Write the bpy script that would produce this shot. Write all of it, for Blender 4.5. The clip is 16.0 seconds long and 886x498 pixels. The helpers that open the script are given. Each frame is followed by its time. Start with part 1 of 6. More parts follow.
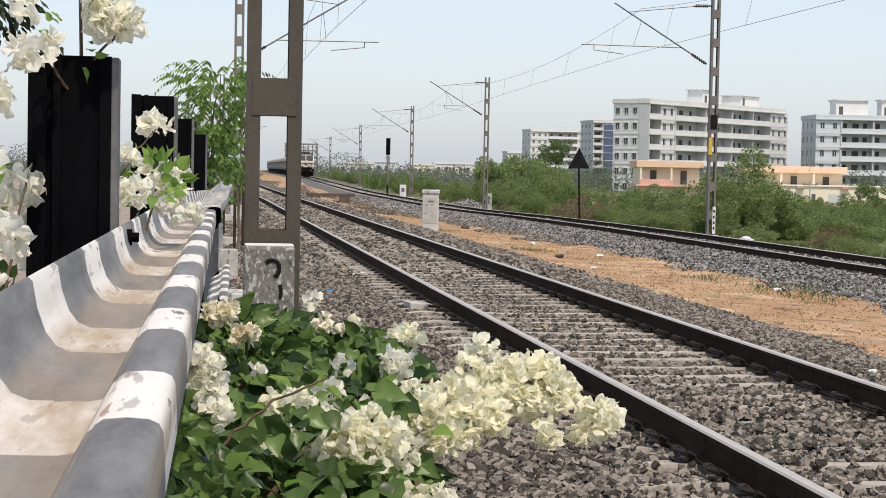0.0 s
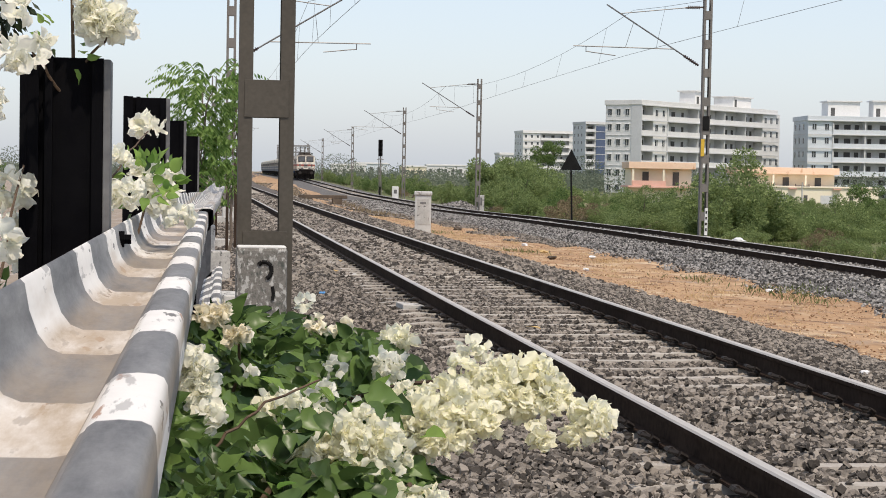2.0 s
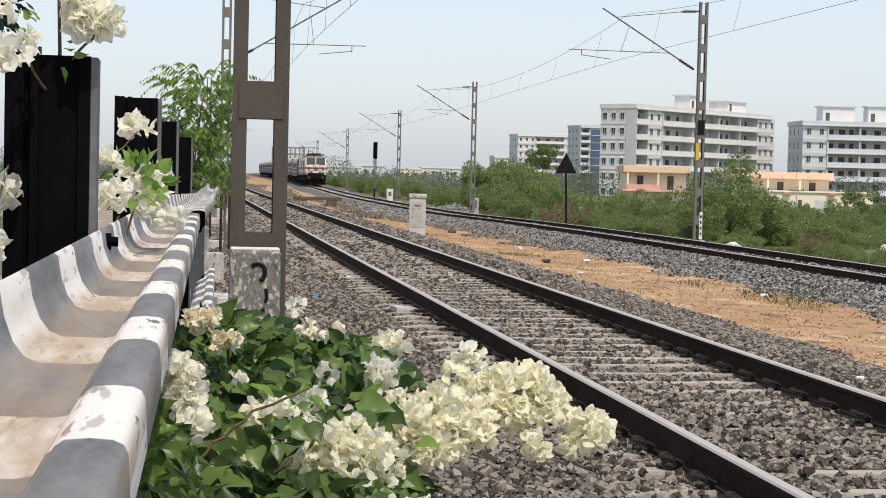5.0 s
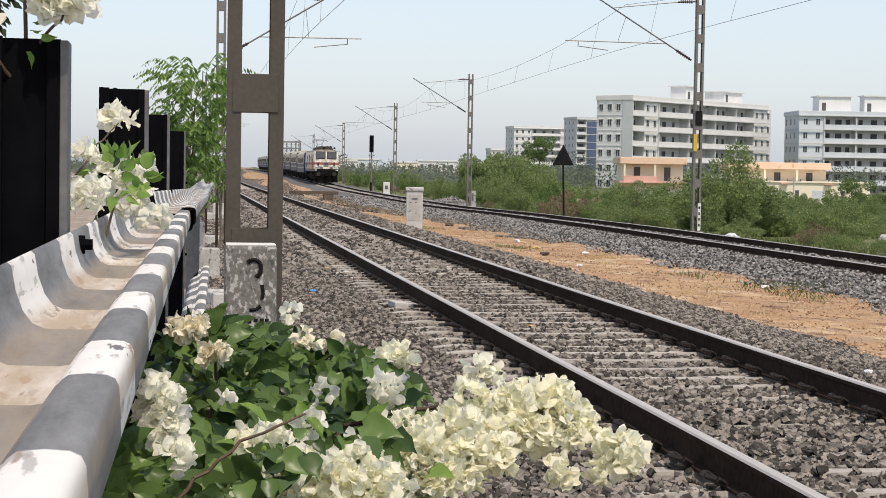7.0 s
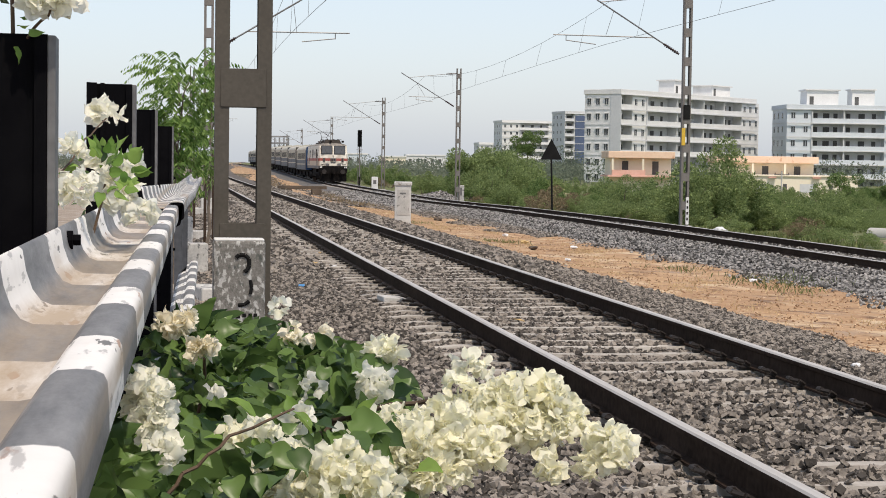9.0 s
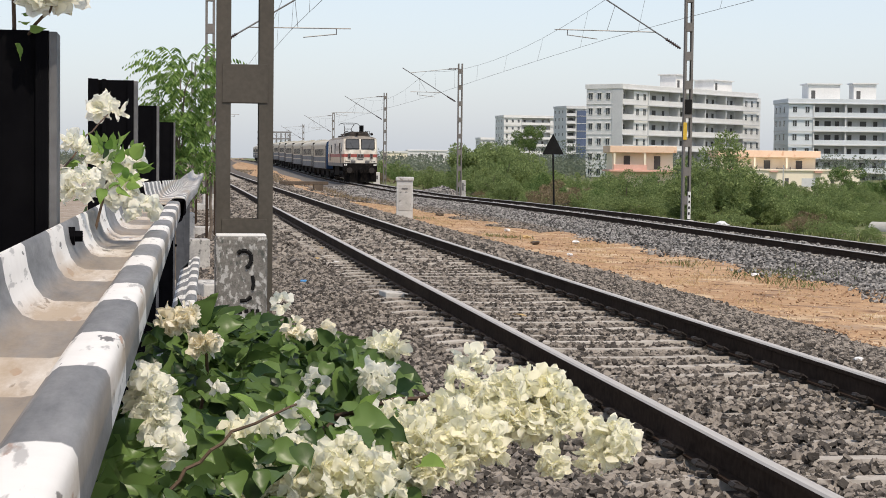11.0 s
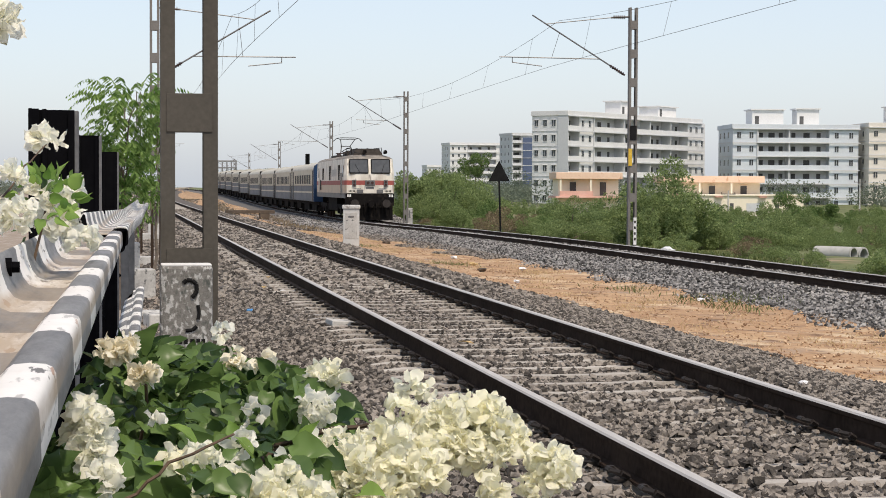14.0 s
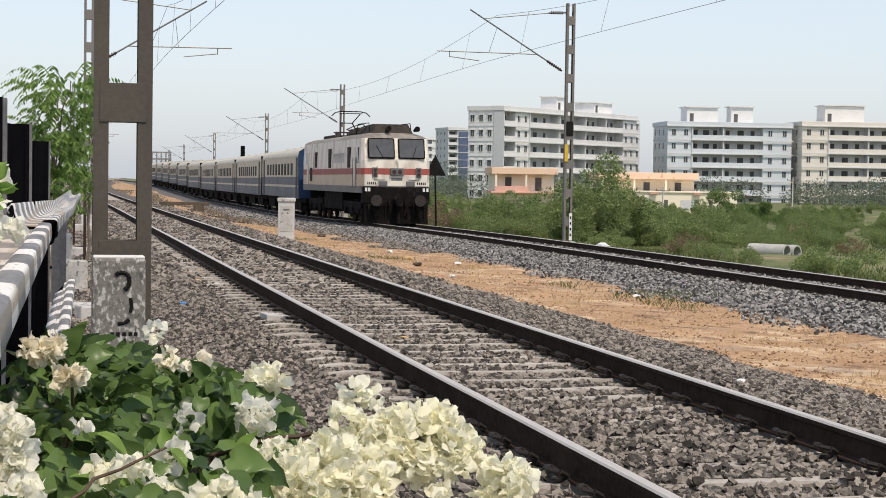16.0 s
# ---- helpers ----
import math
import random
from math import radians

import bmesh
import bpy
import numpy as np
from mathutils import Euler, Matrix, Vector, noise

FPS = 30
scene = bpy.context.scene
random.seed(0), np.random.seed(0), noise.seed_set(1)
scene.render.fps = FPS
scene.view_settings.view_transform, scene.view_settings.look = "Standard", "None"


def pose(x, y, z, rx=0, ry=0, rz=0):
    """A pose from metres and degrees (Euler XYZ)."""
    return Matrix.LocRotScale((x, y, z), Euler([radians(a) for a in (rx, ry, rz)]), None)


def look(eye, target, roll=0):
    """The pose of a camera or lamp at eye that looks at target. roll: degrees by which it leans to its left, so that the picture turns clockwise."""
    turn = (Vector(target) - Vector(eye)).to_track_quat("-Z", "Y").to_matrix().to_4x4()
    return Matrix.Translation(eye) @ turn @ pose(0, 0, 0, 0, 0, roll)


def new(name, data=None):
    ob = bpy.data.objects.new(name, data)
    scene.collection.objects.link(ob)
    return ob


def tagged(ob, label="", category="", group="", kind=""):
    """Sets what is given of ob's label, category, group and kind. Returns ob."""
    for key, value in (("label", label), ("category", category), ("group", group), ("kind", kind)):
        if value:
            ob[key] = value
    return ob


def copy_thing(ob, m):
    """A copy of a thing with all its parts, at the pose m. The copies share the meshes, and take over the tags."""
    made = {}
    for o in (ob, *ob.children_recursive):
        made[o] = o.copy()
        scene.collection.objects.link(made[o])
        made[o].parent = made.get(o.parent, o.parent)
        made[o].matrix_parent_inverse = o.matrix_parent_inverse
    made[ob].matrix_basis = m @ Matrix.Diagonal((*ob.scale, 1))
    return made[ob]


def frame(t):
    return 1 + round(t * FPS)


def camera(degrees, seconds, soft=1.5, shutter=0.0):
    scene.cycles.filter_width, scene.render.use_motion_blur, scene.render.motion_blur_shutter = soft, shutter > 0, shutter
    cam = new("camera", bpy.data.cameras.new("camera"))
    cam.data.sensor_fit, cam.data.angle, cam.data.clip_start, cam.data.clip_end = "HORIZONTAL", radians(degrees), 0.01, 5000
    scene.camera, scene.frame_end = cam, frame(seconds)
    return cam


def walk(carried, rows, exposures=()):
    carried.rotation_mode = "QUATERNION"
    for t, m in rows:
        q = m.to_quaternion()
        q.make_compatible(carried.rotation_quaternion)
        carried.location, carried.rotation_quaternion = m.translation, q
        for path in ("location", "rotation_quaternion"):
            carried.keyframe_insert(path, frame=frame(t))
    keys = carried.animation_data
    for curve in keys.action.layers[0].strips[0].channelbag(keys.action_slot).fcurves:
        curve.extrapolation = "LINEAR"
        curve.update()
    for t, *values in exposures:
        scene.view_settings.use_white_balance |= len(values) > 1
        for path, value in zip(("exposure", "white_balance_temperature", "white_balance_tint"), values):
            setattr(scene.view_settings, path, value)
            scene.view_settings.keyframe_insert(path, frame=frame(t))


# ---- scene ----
# camera: a phone on a steady hold beside the crash barrier
cam = camera(27.58, 16.0, soft=.92)


def aim(yaw, pitch, roll, dx, dy):
    eye = Vector((dx, dy, 1.35))
    a, b = radians(yaw), radians(pitch)
    way = Vector((math.sin(a) * math.cos(b), math.cos(a) * math.cos(b), math.sin(b)))
    return look(eye, eye + way * 10, roll)


PATH = [
    (0, 7.60, -2.450, 1.12, -.03, -.35), (.5, 7.61, -2.290, 1.22, -.03, -.35), (1, 7.74, -2.430, 1.04, -.03, -.35),
    (1.5, 7.78, -2.390, 1.10, -.03, -.35), (2, 7.84, -2.395, 1.06, -.03, -.35), (2.5, 7.77, -2.400, 1.02, -.03, -.35),
    (3, 7.67, -2.300, .85, -.03, -.35), (5.5, 8.08, -2.345, 1.47, -.015, -.22), (6, 8.22, -2.560, 1.37, -.008, -.12),
    (6.5, 8.48, -2.600, 1.36, -.003, -.05), (7, 8.12, -2.528, .95, 0, 0), (7.5, 8.19, -2.633, 1.03, 0, 0),
    (8, 8.35, -2.607, .81, 0, 0), (8.5, 8.33, -2.558, .73, 0, 0), (9, 8.49, -2.698, .83, 0, 0),
    (11.5, 8.46, -2.857, .61, 0, 0), (12, 8.58, -2.773, .49, 0, 0), (12.5, 8.84, -2.733, .62, 0, 0),
    (13, 9.03, -2.509, .50, 0, 0), (13.5, 9.30, -2.367, .45, .005, 0), (14, 10.10, -1.965, .24, .011, 0),
    (14.5, 10.61, -2.173, .65, .014, .03), (15, 11.47, -2.335, .76, .02, .13), (15.5, 12.00, -2.165, .84, .02, .15),
    (16, 12.17, -2.135, .85, .02, .15)]
walk(cam, [(t, aim(*row)) for t, *row in PATH])

# hazy daylight, high sun
SUN_AZ, SUN_EL = radians(166), radians(60)
world = bpy.data.worlds.new("hazy_sky")
scene.world = world
world.use_nodes = True
wn = world.node_tree.nodes
sky = wn.new("ShaderNodeTexSky")
sky.sky_type, sky.sun_disc, sky.sun_elevation, sky.sun_rotation = "NISHITA", False, SUN_EL, SUN_AZ
sky.air_density, sky.dust_density, sky.ozone_density = 1.0, 2.0, 1.0
wl = world.node_tree.links
wn["Background"].inputs[1].default_value = 0.095
# summer haze: pale towards the horizon, bluer and darker overhead, added to the clear sky
geo, sep, lift, ramp, total = (wn.new(k) for k in ("ShaderNodeTexCoord", "ShaderNodeSeparateXYZ", "ShaderNodeMath", "ShaderNodeValToRGB", "ShaderNodeMix"))
lift.operation = "ABSOLUTE"
ramp.color_ramp.elements[0].color, ramp.color_ramp.elements[1].color = (4.82, 5.08, 5.7, 1), (1.4, 1.43, 1.6, 1)
ramp.color_ramp.elements[1].position = .7
total.data_type, total.blend_type = "RGBA", "ADD"
total.inputs["Factor"].default_value = 1
wl.new(geo.outputs["Generated"], sep.inputs[0]), wl.new(sep.outputs["Z"], lift.inputs[0]), wl.new(lift.outputs[0], ramp.inputs[0])
wl.new(sky.outputs[0], total.inputs["A"]), wl.new(ramp.outputs[0], total.inputs["B"])
wl.new(total.outputs["Result"], wn["Background"].inputs[0])
sun = new("sun", bpy.data.lights.new("sun", "SUN"))
sun.data.energy, sun.data.angle, sun.data.color = 3.2, radians(1.0), (1.0, .875, .735)
sun_way = Vector((math.sin(SUN_AZ) * math.cos(SUN_EL), math.cos(SUN_AZ) * math.cos(SUN_EL), math.sin(SUN_EL)))
sun.matrix_world = look(sun_way * 50, (0, 0, 0))
scene.view_settings.exposure = 0.0


# ---------------------------------------------------------------- materials
def material(name, dark, light, rough=.8, metal=0., fine=30., coarse=2., bump=.2, bump_size=60., island=0., objrand=0., spec=.5, stretch=(1, 1, 1)):
    """Two scales of noise between two colours, grain as bump; colour steps by island or object."""
    m = bpy.data.materials.new(name)
    m.use_nodes = True
    nt = m.node_tree
    n, l = nt.nodes, nt.links
    bsdf = n["Principled BSDF"]
    tc = n.new("ShaderNodeTexCoord")
    mp = n.new("ShaderNodeMapping")
    mp.inputs["Scale"].default_value = stretch
    l.new(tc.outputs["Object"], mp.inputs[0])
    a, b = n.new("ShaderNodeTexNoise"), n.new("ShaderNodeTexNoise")
    a.inputs["Scale"].default_value, b.inputs["Scale"].default_value = fine, coarse
    a.inputs["Detail"].default_value, b.inputs["Detail"].default_value = 4, 4
    add = n.new("ShaderNodeMath")
    add.operation = "MULTIPLY_ADD"
    add.inputs[1].default_value = .5
    half = n.new("ShaderNodeMath")
    half.operation = "MULTIPLY"
    half.inputs[1].default_value = .5
    l.new(mp.outputs[0], a.inputs[0]), l.new(mp.outputs[0], b.inputs[0])
    l.new(b.outputs[0], half.inputs[0])
    l.new(a.outputs[0], add.inputs[0]), l.new(half.outputs[0], add.inputs[2])
    out = add.outputs[0]
    for strength, node, socket in ((island, "ShaderNodeNewGeometry", "Random Per Island"), (objrand, "ShaderNodeObjectInfo", "Random")):
        if strength:
            g = n.new(node)
            k = n.new("ShaderNodeMath")
            k.operation = "MULTIPLY_ADD"
            k.inputs[1].default_value = strength
            off = n.new("ShaderNodeMath")
            off.operation = "SUBTRACT"
            off.inputs[1].default_value = strength * .5
            l.new(g.outputs[socket], k.inputs[0]), l.new(out, off.inputs[0]), l.new(off.outputs[0], k.inputs[2])
            out = k.outputs[0]
    ramp = n.new("ShaderNodeValToRGB")
    ramp.color_ramp.elements[0].position, ramp.color_ramp.elements[1].position = .3, .7
    ramp.color_ramp.elements[0].color, ramp.color_ramp.elements[1].color = (*dark, 1), (*light, 1)
    l.new(out, ramp.inputs[0]), l.new(ramp.outputs[0], bsdf.inputs["Base Color"])
    bsdf.inputs["Roughness"].default_value, bsdf.inputs["Metallic"].default_value = rough, metal
    bsdf.inputs["Specular IOR Level"].default_value = spec
    if bump:
        c = n.new("ShaderNodeTexNoise")
        c.inputs["Scale"].default_value, c.inputs["Detail"].default_value = bump_size, 3
        bp = n.new("ShaderNodeBump")
        bp.inputs["Strength"].default_value, bp.inputs["Distance"].default_value = bump, .3 / bump_size
        l.new(mp.outputs[0], c.inputs[0]), l.new(c.outputs[0], bp.inputs["Height"]), l.new(bp.outputs[0], bsdf.inputs["Normal"])
    return m


def stain(m, colour, size, cut, soft=.08, stretch=(1, 1, 1), amount=1.):
    """Patches of another colour on a material, with edges of their own."""
    nt = m.node_tree
    n, l = nt.nodes, nt.links
    bsdf = n["Principled BSDF"]
    old = bsdf.inputs["Base Color"].links[0].from_socket
    tc, mp, t, r, mix = (n.new(k) for k in ("ShaderNodeTexCoord", "ShaderNodeMapping", "ShaderNodeTexNoise", "ShaderNodeMapRange", "ShaderNodeMix"))
    mp.inputs["Scale"].default_value = stretch
    mp.inputs["Location"].default_value = (size, cut * 7, 3)
    t.inputs["Scale"].default_value, t.inputs["Detail"].default_value = size, 5
    r.inputs["From Min"].default_value, r.inputs["From Max"].default_value, r.inputs["To Max"].default_value = cut, cut + soft, amount
    mix.data_type = "RGBA"
    mix.inputs["B"].default_value = (*colour, 1)
    l.new(tc.outputs["Object"], mp.inputs[0]), l.new(mp.outputs[0], t.inputs[0]), l.new(t.outputs[0], r.inputs[0])
    l.new(r.outputs[0], mix.inputs["Factor"]), l.new(old, mix.inputs["A"]), l.new(mix.outputs["Result"], bsdf.inputs["Base Color"])
    return m


def leafy(name, dark, light, glow=.3):
    m = material(name, dark, light, rough=.5, fine=9, coarse=1.5, bump=0, island=.5, spec=.3)
    n, l = m.node_tree.nodes, m.node_tree.links
    bsdf, outp = n["Principled BSDF"], n["Material Output"]
    tr, mx = n.new("ShaderNodeBsdfTranslucent"), n.new("ShaderNodeMixShader")
    mx.inputs[0].default_value = glow
    l.new(bsdf.inputs["Base Color"].links[0].from_socket, tr.inputs[0])
    l.new(bsdf.outputs[0], mx.inputs[1]), l.new(tr.outputs[0], mx.inputs[2]), l.new(mx.outputs[0], outp.inputs[0])
    return m


M = {}
M["stone"] = material("ballast_stone", (.052, .045, .038), (.285, .252, .216), .9, fine=60, coarse=14, bump=.7, bump_size=70, island=.85)
M["stone_fresh"] = material("fresh_ballast_stone", (.050, .048, .045), (.35, .336, .318), .9, fine=60, coarse=14, bump=.7, bump_size=70, island=.85)
M["bed"] = material("ballast_bed", (.05, .042, .036), (.17, .15, .13), .95, fine=16, coarse=1.2, bump=.8, bump_size=18)
M["bed_far"] = material("fresh_ballast_bed", (.06, .056, .052), (.20, .19, .18), .95, fine=14, coarse=1.5, bump=.8, bump_size=16)
M["rail_side"] = material("rusty_rail", (.026, .018, .0135), (.068, .048, .037), .9, .0, spec=.05, fine=20, coarse=2, bump=.15)
# Worn steel, lightened so the sky's reflection is part of its colour.
M["rail_head"] = material("worn_rail_head", (.50, .465, .42), (.66, .62, .565), .5, .3, fine=40, coarse=1, bump=.02, stretch=(1, .05, 1))
M["sleeper"] = stain(material("sleeper_concrete", (.33, .30, .262), (.50, .465, .415), .9, fine=25, coarse=3, bump=.25, objrand=.3), (.14, .115, .10), 7, .60, .1)
M["clip"] = material("clip_steel", (.016, .014, .013), (.05, .04, .035), .7, .3, fine=30, coarse=5, bump=.1)
M["concrete"] = stain(material("weathered_concrete", (.36, .35, .33), (.62, .61, .58), .9, fine=30, coarse=4, bump=.35, objrand=.2), (.10, .10, .10), 9, .60)
M["block"] = stain(stain(material("lime_washed_concrete", (.10, .096, .086), (.25, .24, .22), .9, fine=70, coarse=18, bump=.7), (.62, .62, .60), 26, .53, .08, (1, 1, .7), .6), (.05, .063, .055), 22, .56, .14, (1, 1, .5), .8)
M["mast"] = material("grey_paint_mast", (.135, .125, .115), (.21, .195, .18), .65, .1, fine=20, coarse=1.5, bump=.08)
M["mast_brown"] = material("brown_grey_mast", (.052, .046, .036), (.092, .081, .064), .7, .1, fine=25, coarse=2, bump=.1)
M["galv"] = material("galvanised_tube", (.12, .12, .12), (.22, .22, .22), .5, .5, fine=20, coarse=4, bump=.03)
M["wire"] = material("copper_wire_dull", (.10, .09, .085), (.16, .15, .145), .6, .4, fine=10, coarse=3, bump=0)
M["porcelain"] = material("brown_insulator", (.03, .02, .018), (.07, .045, .04), .25, fine=10, coarse=3, bump=0)
M["black"] = material("black_post_paint", (.0020, .0020, .0030), (.006, .006, .007), .85, spec=.04, fine=20, coarse=3, bump=.08)
M["bare"] = material("bare_post_edge", (.09, .09, .092), (.19, .19, .19), .6, .2, fine=40, coarse=5, bump=.1)
M["white_paint"] = material("white_paint", (.62, .62, .60), (.80, .80, .78), .6, fine=30, coarse=3, bump=.08)
M["black_paint"] = material("black_paint", (.008, .008, .008), (.02, .02, .02), .8, spec=.1, fine=30, coarse=3, bump=.08)
M["yellow"] = material("yellow_plate", (.55, .35, .03), (.75, .50, .06), .5, fine=20, coarse=3, bump=0)
M["leaf"] = leafy("bougainvillea_leaf", (.018, .045, .013), (.15, .24, .066), .33)
M["leaf"].node_tree.nodes["Principled BSDF"].inputs["Roughness"].default_value = .36
M["leaf"].node_tree.nodes["Principled BSDF"].inputs["Specular IOR Level"].default_value = .35
M["leaf_young"] = leafy("young_leaf", (.12, .24, .04), (.28, .42, .10), .4)
M["bract"] = leafy("cream_bract", (.98, .955, .75), (.99, .985, .86), .5)
M["bract_white"] = leafy("white_bract", (.98, .965, .83), (.99, .99, .91), .5)
M["bract_dry"] = leafy("dry_bract", (.93, .86, .66), (.98, .94, .80), .4)
M["stem"] = material("brown_stem", (.05, .032, .02), (.14, .09, .055), .8, fine=40, coarse=6, bump=.2)
M["bush_leaf"] = leafy("scrub_leaf", (.125, .178, .070), (.36, .435, .185), .45)
M["bush_dark"] = leafy("dark_scrub_leaf", (.078, .132, .048), (.235, .32, .115), .42)
M["bush_dry"] = leafy("dry_scrub", (.15, .12, .075), (.30, .24, .15), .2)
M["tree_leaf"] = leafy("feathery_leaf", (.10, .19, .048), (.29, .42, .13), .5)
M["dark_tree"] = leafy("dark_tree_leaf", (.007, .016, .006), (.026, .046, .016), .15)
# Haze over the far woods is mixed into their pale, greyed green.
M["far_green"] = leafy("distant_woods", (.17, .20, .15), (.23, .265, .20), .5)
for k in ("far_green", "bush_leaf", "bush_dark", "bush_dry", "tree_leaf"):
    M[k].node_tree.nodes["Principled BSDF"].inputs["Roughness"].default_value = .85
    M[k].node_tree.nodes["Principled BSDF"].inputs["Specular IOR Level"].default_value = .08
M["bark"] = material("bark", (.09, .07, .055), (.22, .18, .14), .9, fine=30, coarse=6, bump=.4)
M["wall_white"] = stain(material("white_facade", (.66, .66, .65), (.78, .78, .76), .85, fine=3, coarse=.3, bump=.03, objrand=.1), (.52, .52, .50), .25, .6, .15)
M["wall_grey"] = material("grey_facade", (.54, .55, .56), (.64, .65, .65), .85, fine=3, coarse=.3, bump=.03)
M["wall_blue"] = material("pale_blue_facade", (.55, .60, .64), (.66, .70, .73), .85, fine=3, coarse=.3, bump=.03)
M["wall_cream"] = material("cream_white_facade", (.66, .62, .55), (.76, .72, .65), .85, fine=3, coarse=.3, bump=.03)
M["wall_navy"] = material("navy_facade", (.06, .09, .16), (.10, .13, .22), .7, fine=3, coarse=.3, bump=.03)
M["peach"] = stain(material("peach_facade", (.76, .53, .38), (.83, .62, .47), .85, fine=3, coarse=.5, bump=.03), (.62, .36, .22), .8, .6)
M["cream"] = material("cream_facade", (.79, .71, .55), (.86, .79, .64), .85, fine=3, coarse=.5, bump=.03)
M["pinkish"] = material("pink_band", (.66, .36, .28), (.74, .46, .38), .85, fine=3, coarse=.5, bump=.03)
# Dark panels for openings: the shade of unlit rooms painted as colour.
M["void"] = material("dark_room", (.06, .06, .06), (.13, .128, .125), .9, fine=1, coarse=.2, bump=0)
M["glass"] = material("window_glass", (.03, .035, .04), (.07, .08, .09), .08, fine=1, coarse=.3, bump=0)
M["loco_white"] = stain(material("loco_cream_white", (.70, .655, .56), (.82, .78, .69), .5, fine=4, coarse=.6, bump=.02), (.34, .28, .22), 1.4, .50, .24, (1, 1, .35))
stain(M["loco_white"], (.16, .13, .11), 4.5, .62, .12, (1, 1, .25), .8)
M["loco_cream"] = stain(material("loco_beige", (.46, .36, .25), (.60, .49, .36), .5, fine=4, coarse=.6, bump=.02), (.36, .30, .25), 1.2, .60, .2)
M["loco_red"] = stain(material("loco_red_band", (.27, .06, .048), (.38, .10, .08), .6, fine=4, coarse=.6, bump=.02), (.30, .19, .15), 1.3, .56, .2)
M["loco_roof"] = material("sooty_roof", (.10, .09, .078), (.36, .325, .28), .8, fine=3, coarse=.5, bump=.05)
M["under"] = material("underframe_black", (.004, .004, .0045), (.016, .014, .013), .9, .0, spec=.06, fine=6, coarse=1, bump=.05)
stain(M["under"], (.055, .045, .036), 3.5, .54, .2, (1, 1, .6), .7)
M["dark_band"] = material("dark_grey_band", (.10, .10, .10), (.18, .175, .17), .6, fine=5, coarse=1, bump=.02)
M["coach_blue"] = stain(material("coach_blue", (.145, .165, .185), (.25, .262, .27), .8, spec=.15, fine=3, coarse=.5, bump=.02), (.38, .37, .34), .7, .58, .2)
M["coach_cream"] = stain(material("coach_cream", (.52, .49, .39), (.66, .625, .51), .7, spec=.2, fine=3, coarse=.5, bump=.02), (.42, .39, .32), .9, .6, .2)
M["coach_door"] = material("coach_door_paint", (.045, .04, .036), (.11, .10, .09), .8, fine=3, coarse=.5, bump=.02)
M["coach_window"] = material("dark_coach_window", (.006, .006, .006), (.018, .017, .016), .6, spec=.15, fine=2, coarse=.5, bump=0)
M["soot"] = material("soot", (.016, .014, .012), (.07, .06, .052), .9, spec=.2, fine=5, coarse=.8, bump=.05)
# Grey panes, slightly paler and rougher than the window glass.
M["screen"] = material("dusty_windscreen", (.045, .05, .055), (.085, .09, .095), .22, fine=4, coarse=.8, bump=0)
M["lens_red"] = material("red_brown_lens", (.03, .012, .01), (.06, .022, .018), .3, fine=10, coarse=3, bump=0)
M["faded"] = material("faded_paint", (.42, .41, .38), (.55, .53, .49), .7, fine=5, coarse=1, bump=0)
M["coach_roof"] = material("coach_roof", (.44, .42, .36), (.62, .59, .50), .7, fine=3, coarse=.4, bump=.03)
M["vestibule"] = material("coach_end_blue", (.016, .045, .105), (.03, .065, .14), .7, spec=.2, fine=3, coarse=.5, bump=.02)
M["pipe"] = material("pipe_concrete", (.36, .36, .34), (.52, .51, .48), .9, fine=6, coarse=2, bump=.1)
M["grass"] = leafy("grass_blade", (.07, .10, .028), (.19, .21, .075), .2)
M["straw"] = leafy("dry_straw", (.46, .33, .17), (.68, .52, .30), .3)
M["plastic_white"] = material("white_plastic", (.70, .70, .70), (.85, .85, .85), .4, fine=10, coarse=3, bump=.1)
M["plastic_blue"] = material("blue_plastic", (.05, .22, .50), (.10, .32, .62), .4, fine=10, coarse=3, bump=.1)
M["leaf_litter"] = material("dry_leaf", (.45, .30, .12), (.62, .45, .22), .8, fine=10, coarse=3, bump=.1)
M["steel_frame"] = material("bare_concrete_frame", (.20, .20, .205), (.30, .30, .30), .9, fine=1, coarse=.2, bump=0)


